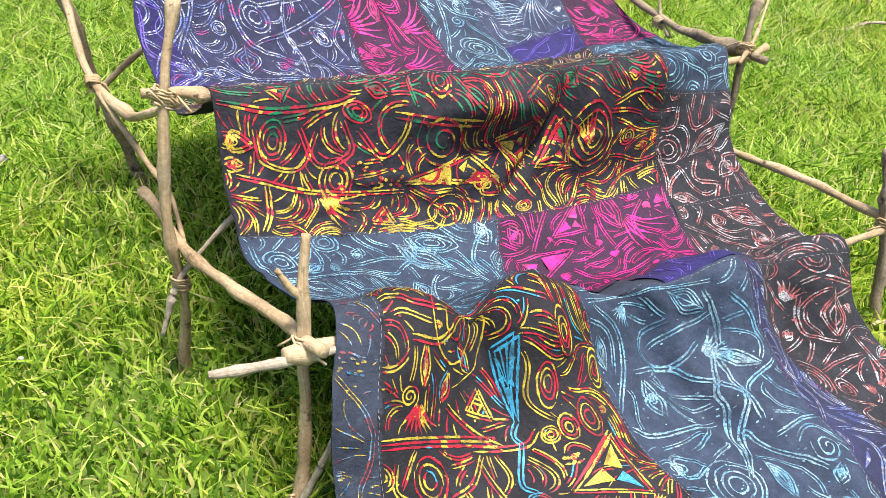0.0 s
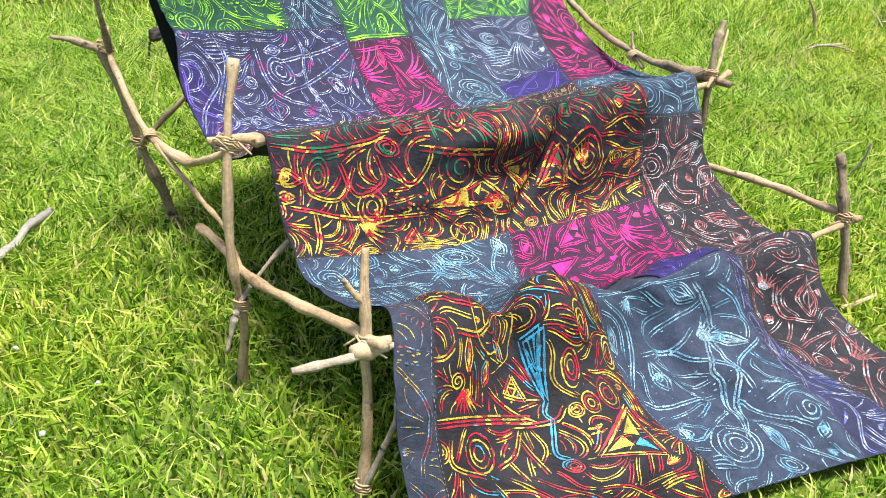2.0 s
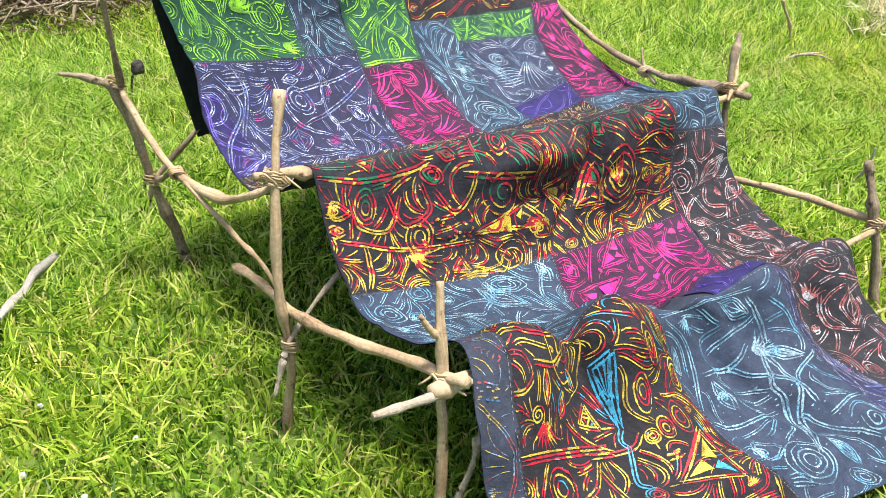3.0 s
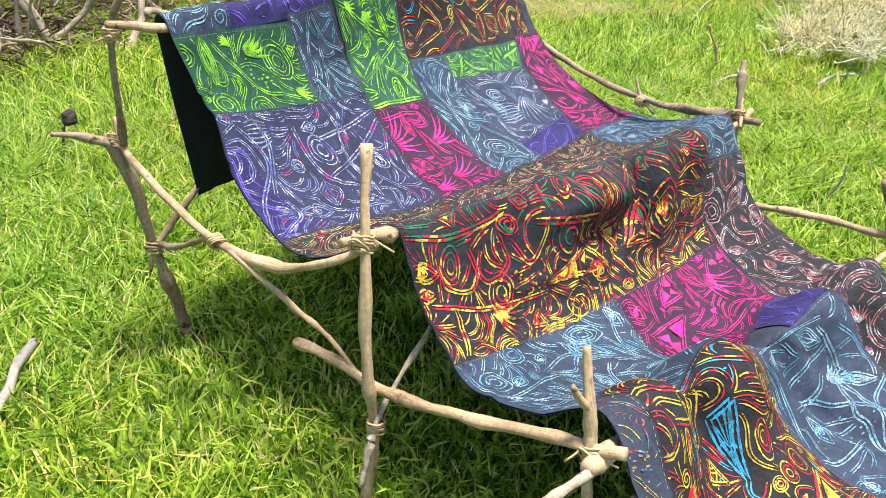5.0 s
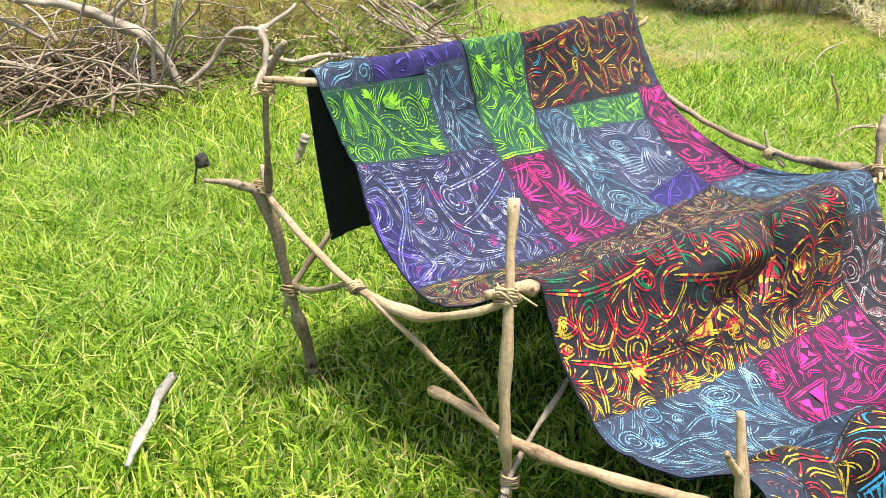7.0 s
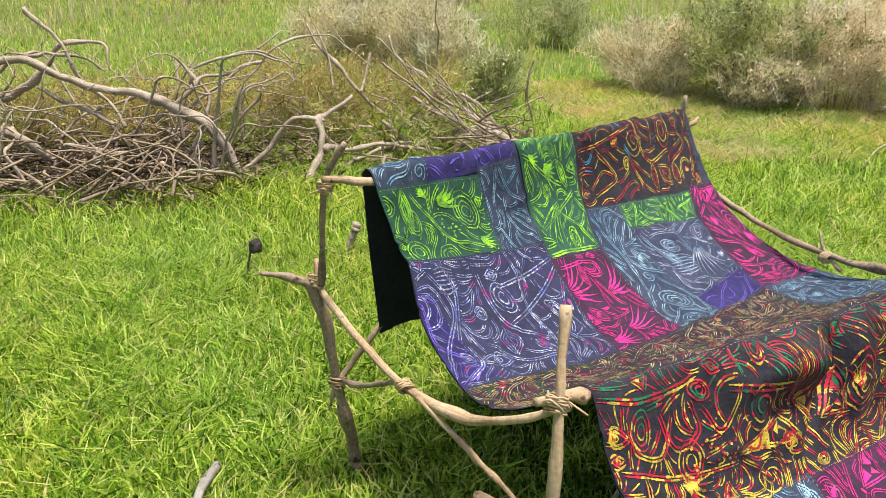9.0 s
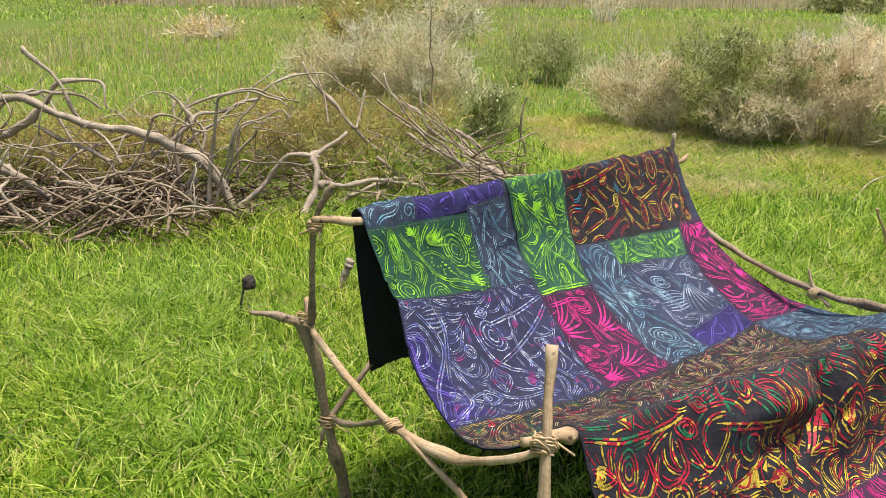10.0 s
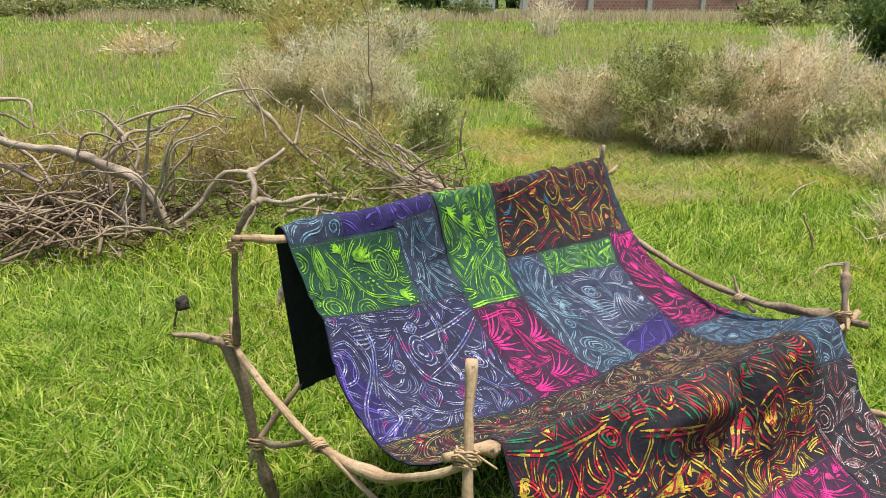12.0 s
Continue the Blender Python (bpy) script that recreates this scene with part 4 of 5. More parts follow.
# ---- ground ----
gv, gf = [], []
edges = [0, 0.5, 1, 1.5, 2, 3, 4, 6, 8, 12, 18, 30, 60, 120, 300, 900]
side = [-e for e in edges[:0:-1]] + edges
for y in side:
    for x in side:
        gv.append((x, y + 2, 0.0))
k = len(side)
for j in range(k - 1):
    for i in range(k - 1):
        gf.append((j * k + i, j * k + i + 1, (j + 1) * k + i + 1, (j + 1) * k + i))
tagged(link_mesh("ground", gv, gf, TURF), "green grassy meadow ground with dry tufts", "ground", "", "structure")


def slivers(name, base, tip, width, bend, mat, rng, segments=2):
    """One mesh of many thin tapered blades from base to tip points."""
    n = len(base)
    d = tip - base
    side = np.cross(d, rng.normal(size=(n, 3)))
    side /= np.linalg.norm(side, axis=1, keepdims=True) + 1e-9
    side *= (width / 2)[:, None]
    mid = base + d * 0.55 - bend
    co = np.stack([base - side, base + side, mid - side * 0.8, mid + side * 0.8, tip], 1).reshape(-1, 3)
    o = (np.arange(n) * 5)[:, None]
    tri = np.stack([np.concatenate([o, o + 1, o + 3], 1), np.concatenate([o, o + 3, o + 2], 1), np.concatenate([o + 2, o + 3, o + 4], 1)], 1).reshape(-1, 3)
    me = bpy.data.meshes.new(name)
    me.vertices.add(len(co))
    me.vertices.foreach_set("co", co.astype(np.float32).ravel())
    me.loops.add(tri.size)
    me.loops.foreach_set("vertex_index", tri.astype(np.int32).ravel())
    me.polygons.add(len(tri))
    me.polygons.foreach_set("loop_start", np.arange(0, tri.size, 3, dtype=np.int32))
    me.update(calc_edges=True)
    me.validate()
    me.materials.append(mat)
    return new(name, me)


def value_noise(x, y, scale, rng):
    g = rng.random((64, 64))
    u, v = x * scale + 31.3, y * scale + 17.7
    i, j = np.floor(u).astype(int), np.floor(v).astype(int)
    fu, fv = u - i, v - j
    fu, fv = fu * fu * (3 - 2 * fu), fv * fv * (3 - 2 * fv)
    return (g[i % 64, j % 64] * (1 - fu) + g[(i + 1) % 64, j % 64] * fu) * (1 - fv) + (g[i % 64, (j + 1) % 64] * (1 - fu) + g[(i + 1) % 64, (j + 1) % 64] * fu) * fv


def lawn(name, x0, x1, y0, y1, count, tall, wide, seed, mat, label, lean=0.6):
    rng = np.random.default_rng(seed)
    x, y = rng.uniform(x0, x1, count), rng.uniform(y0, y1, count)
    clump = value_noise(x, y, 6.0, rng) * 0.6 + value_noise(x, y, 1.4, rng) * 0.4
    keep = rng.random(count) < 0.25 + 1.15 * clump
    x, y, clump = x[keep], y[keep], clump[keep]
    n = len(x)
    back = np.clip((y - 1.2) / 3.0, 0, 1)
    h = tall * (0.45 + 0.75 * rng.random(n)) * (0.38 + 1.05 * clump) * (0.75 + 0.75 * back)
    # low under the cloth where it reaches the ground
    u, v = (x - OX) * UX + (y - OY) * UY, -(x - OX) * UY + (y - OY) * UX
    inside = v + 0.36 + 0.19 * u
    under = (u > -0.06) & (u < 1.50) & (v < -0.05) & (inside > 0)
    h = np.where(under, h * np.clip(inside * 0.8 + 0.15, 0.15, 0.5), h)
    ang = rng.uniform(0, 2 * np.pi, n) + value_noise(x, y, 3.0, rng) * 3
    out = h * lean * rng.uniform(0.2, 1.5, n)
    base = np.stack([x, y, np.full(n, -0.005)], 1)
    tip = base + np.stack([np.cos(ang) * out, np.sin(ang) * out, h], 1)
    bend = np.stack([np.cos(ang) * out * 0.25, np.sin(ang) * out * 0.25, -h * 0.12], 1)
    w = wide * rng.uniform(0.6, 1.4, n) * (1.25 - 0.5 * back)
    ob = slivers(name, base, tip, w, bend, mat, rng)
    return tagged(ob, label, "grass", "", "stuff")


lawn("meadow_grass", -2.6, 2.9, 0.25, 4.2, 210000, 0.085, 0.0072, 1, GRASS, "bright green broad bladed meadow grass around the frame", 0.85)
lawn("meadow_grass", -7, 9, -6, 0.25, 36000, 0.08, 0.018, 11, GRASS, "green meadow grass behind the standpoint")
lawn("meadow_grass", -8, -2.6, 0.25, 4.2, 22000, 0.09, 0.018, 12, GRASS, "green meadow grass beside the frame")
lawn("meadow_grass", 2.9, 9, 0.25, 4.2, 22000, 0.09, 0.018, 13, GRASS, "green meadow grass beside the frame")
lawn("meadow_grass", -4.5, 7.5, 4.2, 9.5, 165000, 0.088, 0.0090, 2, GRASS, "long green meadow grass behind the frame", 0.95)
lawn("meadow_grass", -9, 18, 9.5, 30, 110000, 0.075, 0.020, 3, GRASS_FAR, "long green grass far across the meadow")
lawn("meadow_grass", -22, 60, 30, 75, 60000, 0.11, 0.07, 4, GRASS_FAR, "far green meadow grass towards the wall")

DRYGRASS = blade_material("straw_blades", [(0.0, (0.40, 0.36, 0.14)), (0.5, (0.60, 0.53, 0.26)), (1.0, (0.75, 0.66, 0.42))], 0.45)
TWIGS = blade_material("grey_twigs", [(0.0, (0.22, 0.20, 0.12)), (0.30, (0.64, 0.61, 0.48)), (0.6, (0.86, 0.84, 0.73)), (1.0, (0.95, 0.92, 0.85))], 0.42, None, (0.88, 0.85, 0.76))
OLIVE = blade_material("olive_leaves", [(0.0, (0.08, 0.11, 0.03)), (0.30, (0.30, 0.37, 0.13)), (0.6, (0.50, 0.56, 0.30)), (1.0, (0.68, 0.69, 0.50))], 0.28, None, (0.76, 0.84, 0.60))
BROWNLEAF = blade_material("brown_olive_leaves", [(0.0, (0.05, 0.06, 0.02)), (0.35, (0.20, 0.23, 0.085)), (0.65, (0.38, 0.42, 0.19)), (0.85, (0.44, 0.52, 0.24)), (1.0, (0.74, 0.70, 0.52))], 0.35, None, (0.80, 0.80, 0.62))
RUSTY = blade_material("rusty_leaves", [(0.0, (0.14, 0.13, 0.04)), (0.3, (0.44, 0.32, 0.16)), (0.55, (0.54, 0.52, 0.20)), (0.85, (0.40, 0.52, 0.13)), (1.0, (0.62, 0.36, 0.19))], 0.45)
DARKLEAF = blade_material("dark_leaves", [(0.0, (0.04, 0.075, 0.025)), (0.6, (0.12, 0.20, 0.06)), (1.0, (0.27, 0.38, 0.13))], 0.35)
lawn("straw_grass", 1.2, 5.0, 5.6, 9.0, 30000, 0.09, 0.008, 5, DRYGRASS, "dry straw coloured grass beside the shrubs", 1.2)
lawn("straw_grass", -2.6, 2.9, 0.25, 4.2, 9000, 0.075, 0.0038, 6, DRYGRASS, "dry straw blades among green grass", 1.4)
lawn("straw_grass", -9, 18, 9.5, 32, 12000, 0.20, 0.02, 7, DRYGRASS, "pale dry grass stalks across the meadow", 0.5)

# ---- brushwood pile ----
pile = tagged(new("branch_pile"), "heap of dry grey fallen branches on the grass", "branches")
COUNT = [0]


def branch(pts, r0, r1, mat, parent=None, n=26):
    COUNT[0] += 1
    m = len(pts)
    v, f = tube(pts, [0.72 * (r0 + (r1 - r0) * i / (m - 1)) for i in range(m)], int(n * 1.5), 8, 0.32, COUNT[0], True, 0.05 if parent is None and m > 3 or parent is pile else 0.0)
    return grain(link_mesh("branch", v, f, mat, parent or pile), 8, 0.05)


branch([(-3.32, 6.10, 0.78), (-3.16, 6.01, 0.78), (-2.92, 5.93, 0.76), (-2.56, 5.84, 0.62), (-2.20, 5.76, 0.57), (-1.95, 5.67, 0.50), (-1.71, 5.59, 0.33), (-1.57, 5.50, 0.12), (-1.39, 5.42, 0.00)], 0.028, 0.048, DRY)
branch([(-2.91, 6.00, 1.12), (-2.75, 5.97, 0.88), (-2.62, 5.95, 0.69), (-2.48, 5.93, 0.51), (-2.39, 5.90, 0.32)], 0.018, 0.014, DRY)
branch([(-3.28, 6.20, 0.47), (-3.03, 6.17, 0.57), (-2.93, 6.13, 0.70), (-2.79, 6.10, 0.84), (-2.57, 6.07, 0.91), (-2.46, 6.03, 0.88), (-2.44, 6.00, 0.73)], 0.035, 0.008, DRY)
branch([(-3.20, 6.10, 0.70), (-2.99, 6.07, 0.78), (-2.78, 6.05, 0.83), (-2.60, 6.03, 0.80), (-2.45, 6.00, 0.70)], 0.022, 0.008, DRY)
branch([(-1.90, 5.90, 0.72), (-1.74, 5.95, 0.79), (-1.47, 6.00, 0.82), (-1.29, 6.05, 0.77), (-1.12, 6.10, 0.73)], 0.014, 0.006, DRY)
branch([(-1.31, 6.20, 0.94), (-1.45, 6.10, 0.82), (-1.57, 6.00, 0.71), (-1.79, 5.90, 0.67), (-1.90, 5.80, 0.57), (-2.09, 5.70, 0.45)], 0.008, 0.020, DRY)
branch([(-1.42, 6.00, 0.76), (-1.56, 5.93, 0.72), (-1.75, 5.87, 0.59), (-1.93, 5.80, 0.48)], 0.010, 0.016, DRY)
branch([(-1.99, 5.90, 0.78), (-1.85, 5.85, 0.65), (-1.79, 5.80, 0.54), (-1.83, 5.75, 0.39), (-1.89, 5.70, 0.22)], 0.010, 0.020, DRY)
branch([(-1.96, 5.80, 0.10), (-1.97, 5.85, 0.42), (-1.87, 5.90, 0.71)], 0.020, 0.012, DRY)
branch([(-1.16, 5.30, 0.00), (-1.12, 5.42, 0.06), (-1.03, 5.54, 0.21), (-1.02, 5.66, 0.40), (-0.96, 5.78, 0.46), (-0.82, 5.90, 0.51)], 0.040, 0.018, DRY)
branch([(-1.03, 5.55, 0.21), (-0.84, 5.60, 0.22), (-0.56, 5.65, 0.22), (-0.31, 5.70, 0.18)], 0.026, 0.014, DRY)
branch([(-1.02, 5.70, 0.41), (-1.20, 5.67, 0.41), (-1.39, 5.65, 0.24), (-1.53, 5.62, 0.11), (-1.77, 5.60, 0.00)], 0.016, 0.026, DRY)
branch([(-3.09, 5.60, 0.36), (-2.97, 5.60, 0.34), (-2.85, 5.60, 0.27), (-2.76, 5.60, 0.17)], 0.040, 0.030, DRY)
branch([(-2.78, 5.50, 0.04), (-2.76, 5.55, 0.16), (-2.66, 5.60, 0.28), (-2.45, 5.65, 0.22), (-2.29, 5.70, 0.18)], 0.015, 0.018, DRY)
branch([(-2.49, 5.50, 0.01), (-2.40, 5.55, 0.10), (-2.33, 5.60, 0.20)], 0.018, 0.016, DRY)
branch([(-2.26, 5.60, 0.30), (-2.11, 5.50, 0.11), (-1.97, 5.40, 0.05), (-1.76, 5.30, 0.00)], 0.010, 0.016, DRY)
branch([(-2.08, 5.50, 0.18), (-2.01, 5.57, 0.06), (-1.94, 5.63, 0.13), (-1.82, 5.70, 0.26)], 0.022, 0.020, DRY)
branch([(-1.94, 5.35, 0.00), (-1.99, 5.50, 0.06)], 0.022, 0.022, DRY)
branch([(-2.92, 5.90, 0.59), (-2.73, 5.87, 0.50), (-2.54, 5.83, 0.41), (-2.38, 5.80, 0.37)], 0.014, 0.018, DRY)
branch([(-2.79, 5.80, 0.26), (-2.66, 5.90, 0.40), (-2.51, 6.00, 0.45)], 0.012, 0.010, DRY)
branch([(-2.55, 5.70, 0.26), (-2.38, 5.75, 0.29), (-2.21, 5.80, 0.34)], 0.012, 0.010, DRY)
branch([(-1.11, 6.60, 0.97), (-1.01, 6.55, 0.79), (-0.86, 6.50, 0.63), (-0.73, 6.45, 0.46), (-0.55, 6.40, 0.28), (-0.33, 6.35, 0.21), (-0.05, 6.30, 0.15), (0.27, 6.25, 0.18), (0.47, 6.20, 0.11)], 0.012, 0.034, DRY)
branch([(-0.46, 6.90, 0.83), (-0.35, 6.82, 0.63), (-0.21, 6.73, 0.54), (-0.10, 6.65, 0.41), (0.08, 6.57, 0.30), (0.31, 6.48, 0.17), (0.49, 6.40, 0.06)], 0.010, 0.026, DRY)
branch([(-0.62, 6.60, 0.73), (-0.67, 6.50, 0.56), (-0.71, 6.40, 0.46)], 0.010, 0.014, DRY)
branch([(-0.31, 6.30, 0.43), (-0.12, 6.30, 0.29), (0.09, 6.30, 0.17), (0.37, 6.30, 0.14)], 0.014, 0.026, DRY)
branch([(-0.17, 6.90, 0.71), (-0.10, 6.83, 0.53), (0.11, 6.75, 0.34), (0.30, 6.67, 0.18), (0.49, 6.60, 0.04)], 0.009, 0.016, DRY)
branch([(0.13, 6.60, 0.40), (0.28, 6.57, 0.25), (0.42, 6.53, 0.11), (0.57, 6.50, 0.03)], 0.016, 0.020, DRY)
branch([(-0.58, 6.00, 0.32), (-0.39, 5.95, 0.17), (-0.20, 5.90, 0.07)], 0.018, 0.020, DRY)
branch([(-0.90, 5.70, 0.04), (-0.62, 5.80, 0.17), (-0.40, 5.90, 0.16), (-0.14, 6.00, 0.10)], 0.020, 0.014, DRY)
branch([(-0.81, 5.70, 0.13), (-0.62, 5.87, 0.06), (-0.41, 6.03, 0.10), (-0.21, 6.20, 0.13)], 0.020, 0.012, DRY)
branch([(-1.05, 6.60, 0.96), (-0.95, 6.50, 0.72), (-0.92, 6.40, 0.49)], 0.006, 0.012, DRY)
branch([(-0.60, 5.70, 0.24), (-0.59, 5.65, 0.14), (-0.51, 5.60, 0.08)], 0.012, 0.012, DRY)

# the bed of small crossed sticks
rng = random.Random(8)
bed_v, bed_f = [], []
for k in range(340):
    x = rng.uniform(-3.6, -1.75) if k % 5 else rng.uniform(-1.2, 0.7)
    y = rng.uniform(5.0, 6.15) + (0.5 if x > -1.2 else 0)
    z = abs(rng.gauss(0, 0.15)) + 0.02
    a = rng.uniform(0, 6.28)
    ln = rng.uniform(0.15, 0.55)
    d = Vector((math.cos(a), math.sin(a) * 0.7, rng.uniform(-0.35, 0.75))) * ln
    p0 = Vector((x, y, z))
    bendv = Vector((rng.uniform(-1, 1), rng.uniform(-1, 1), rng.uniform(0, 1))) * ln * 0.14
    r = rng.uniform(0.004, 0.013)
    pts = [p0 - d / 2, p0 + bendv, p0 + d / 2 + bendv * 0.3]
    pts = [Vector((q.x, q.y, max(q.z, 0.01))) for q in pts]
    v, f = tube(pts, [r, r * 0.9, r * 0.6], 8, 5, 0.2, k, False)
    o = len(bed_v)
    bed_v += v
    bed_f += [tuple(i + o for i in g) for g in f]
bed = link_mesh("brushwood", bed_v, bed_f, BARK, pile)
bed["kind"] = "stuff"
# crooked middling branches arching through the heap
for k in range(42):
    x0 = rng.uniform(-3.7, -1.5)
    y0 = rng.uniform(5.2, 6.4)
    a = rng.uniform(-1.3, 1.3) + (0 if rng.random() < 0.5 else math.pi)
    ln = rng.uniform(0.5, 1.3)
    top = rng.uniform(0.05, 0.68 if x0 < -1.6 else 0.45)
    p0, p3 = Vector((x0, y0, 0.03)), Vector((x0 + math.cos(a) * ln, y0 + math.sin(a) * ln * 0.5, 1.15 * top + rng.uniform(0.0, 0.12)))
    p1 = p0.lerp(p3, 0.3) + Vector((rng.uniform(-0.12, 0.12), rng.uniform(-0.1, 0.1), top * rng.uniform(0.3, 1.0)))
    p2 = p0.lerp(p3, 0.65) + Vector((rng.uniform(-0.1, 0.1), rng.uniform(-0.1, 0.1), top * rng.uniform(0.1, 0.7)))
    r = rng.uniform(0.006, 0.016)
    branch([p0, p1, p2, p3], r, r * 0.35, DRY, pile, 22)
    # side shoots
    for q in range(3):
        t = rng.uniform(0.35, 0.95)
        a0 = p1.lerp(p2, t) if rng.random() < 0.5 else p2.lerp(p3, t)
        out = Vector((rng.uniform(-1, 1), rng.uniform(-0.6, 0.6), rng.uniform(-0.3, 0.9))) * rng.uniform(0.10, 0.28)
        branch([a0, a0 + out * 0.5 + Vector((0, 0, 0.02)), a0 + out], r * 0.40, r * 0.15, DRY, pile, 8)
# boughs that fan out to one side from where the heap meets the grass behind the cloth
for k in range(16):
    p0 = Vector((0.55 + rng.uniform(-0.15, 0.15), 6.2 + rng.uniform(-0.25, 0.25), 0.06 + 0.07 * rng.random()))
    a, ln = rng.uniform(0.05, 0.75), rng.uniform(0.55, 1.35)
    d = Vector((-math.cos(a), rng.uniform(-0.25, 0.25), math.sin(a))) * ln
    sag = Vector((0, 0, -0.10 * ln))
    r = rng.uniform(0.008, 0.019)
    branch([p0, p0 + d * 0.35 + sag, p0 + d * 0.7 + sag * 0.6, p0 + d], r, r * 0.35, DRY, pile, 20)
    for q in range(2):
        a0 = p0 + d * rng.uniform(0.5, 0.95) + sag * 0.4
        out = Vector((rng.uniform(-1, 0.3), rng.uniform(-0.4, 0.4), rng.uniform(-0.2, 1.0))) * rng.uniform(0.10, 0.25)
        branch([a0, a0 + out * 0.5 + Vector((0, 0, 0.02)), a0 + out], r * 0.4, r * 0.15, DRY, pile, 8)
# fine dead twigs that hang from the upper branches
rg = np.random.default_rng(12)
n = 2600
c = np.stack([rg.uniform(-3.5, 0.6, n), rg.uniform(5.5, 6.7, n), rg.uniform(0.02, 0.55, n) ** 1.3], 1)
d = rg.normal(size=(n, 3)) * np.array([0.10, 0.08, 0.09])
DEADTWIG = blade_material("dead_twigs", [(0.0, (0.07, 0.05, 0.035)), (0.6, (0.20, 0.15, 0.11)), (1.0, (0.34, 0.28, 0.21))], 0.1)
# brown taken down to near-black: shade between heaped branches put into the colour
SHADED_LITTER = blade_material("dark_litter", [(0.0, (0.02, 0.014, 0.01)), (0.6, (0.07, 0.045, 0.03)), (1.0, (0.16, 0.11, 0.08))], 0.05)
fine = slivers("fine_brushwood", c, c + d, np.full(n, 0.006), rg.normal(size=(n, 3)) * 0.012, DEADTWIG, rg)
fine.parent = pile
fine["kind"] = "stuff"
# brown broken twigs under the heap, near-black for the shade in its gaps
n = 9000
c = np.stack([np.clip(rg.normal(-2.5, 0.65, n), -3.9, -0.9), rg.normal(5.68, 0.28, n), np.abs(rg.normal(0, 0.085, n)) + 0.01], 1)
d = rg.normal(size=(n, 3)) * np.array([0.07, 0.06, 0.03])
litter = slivers("litter", c, c + d, np.full(n, 0.011), rg.normal(size=(n, 3)) * 0.008, SHADED_LITTER, rg)
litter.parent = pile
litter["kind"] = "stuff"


# ---- shrubs ----
def shrub(x, y, r, h, count, mats, seed, label, leaf=0.034, twig=0.15, wide=1.0, name="shrub"):
    """A low scrubby bush: a skirt of stems, a cloud of thin twigs and small leaves, uneven and see-through."""
    rg = np.random.default_rng(seed)
    e = tagged(new(name), label, "shrub", "scrub on the meadow")
    e.location = (x, y, 0)
    count = int(count * 1.25)
    # stems fan out from a few root crowns; twigs grow along them and leaves along the twigs
    crowns = rg.uniform(-0.5, 0.5, (5, 2)) * r
    ns = 110
    foot = crowns[rg.integers(0, 5, ns)] + rg.normal(size=(ns, 2)) * 0.06 * r
    ang = rg.uniform(0, 2 * np.pi, ns)
    reach = r * rg.uniform(0.10, 0.75, ns)
    top = h * rg.uniform(0.45, 1.12, ns) * (1 - 0.45 * (reach / r) ** 1.5)
    root = np.stack([foot[:, 0], foot[:, 1], np.zeros(ns)], 1)
    end = root + np.stack([np.cos(ang) * reach, np.sin(ang) * reach, top], 1)

    def along(k, t):
        """The place on stem k, which rises first and then bends outward."""
        t = t[:, None]
        p = root[k] + (end[k] - root[k]) * t
        p[:, 2] += (top[k][:, None] * 0.30 * np.sin(np.pi * t))[:, 0]
        return p
    nt_ = int(count * 0.56)
    nl = count - nt_
    k = rg.integers(0, ns, nt_)
    t = rg.uniform(0.08, 1.0, nt_) ** 0.75
    c = along(k, t) + rg.normal(size=(nt_, 3)) * np.array([0.035, 0.035, 0.03]) * r
    d = (end[k] - root[k]) / (np.linalg.norm(end[k] - root[k], axis=1, keepdims=True) + 1e-6) * 0.55 + rg.normal(size=(nt_, 3)) * 0.55 + np.array([0, 0, 0.22])
    d /= np.linalg.norm(d, axis=1, keepdims=True)
    ln = twig * (rg.uniform(0.4, 1.3, nt_) * np.where(rg.random(nt_) < 0.05, 2.2, 1.0))[:, None]
    c[:, 2] = np.clip(c[:, 2], 0.01, None)
    tips = c + d * ln
    tips[:, 2] = np.clip(tips[:, 2], 0.01, None)
    q = np.repeat(np.arange(ns), 5)
    step = np.tile(np.arange(5) / 5.0, ns)
    b0, b1 = along(q, step), along(q, step + 0.24)
    n5 = len(q)
    tw = slivers("twig_tangle", np.concatenate([c, b0]), np.concatenate([tips, b1]), wide * np.concatenate([0.0058 * rg.uniform(0.4, 1.3, nt_), 0.008 * rg.uniform(0.7, 1.2, n5) * (1.1 - step * 0.7)]),
                 np.concatenate([rg.normal(size=(nt_, 3)) * twig * 0.08, np.zeros((n5, 3))]), mats[0], rg)
    pick = rg.integers(0, nt_, nl)
    at_ = c[pick] + (tips[pick] - c[pick]) * rg.uniform(0.25, 1.0, nl)[:, None]
    ld = d[pick] * 0.4 + rg.normal(size=(nl, 3)) * 0.6
    ld /= np.linalg.norm(ld, axis=1, keepdims=True)
    leaf *= 0.8
    ln = leaf * rg.uniform(0.5, 1.5, nl)[:, None]
    lv = slivers("foliage", at_, at_ + ld * ln, leaf * 0.45 * rg.uniform(0.6, 1.3, nl), rg.normal(size=(nl, 3)) * leaf * 0.1, mats[1], rg)
    for o in (tw, lv):
        o.parent = e
        o["kind"] = "stuff"
    sv, sf = [], []
    for k in range(9):
        a, q = rg.uniform(0, 6.28), rg.uniform(0.4, 0.9)
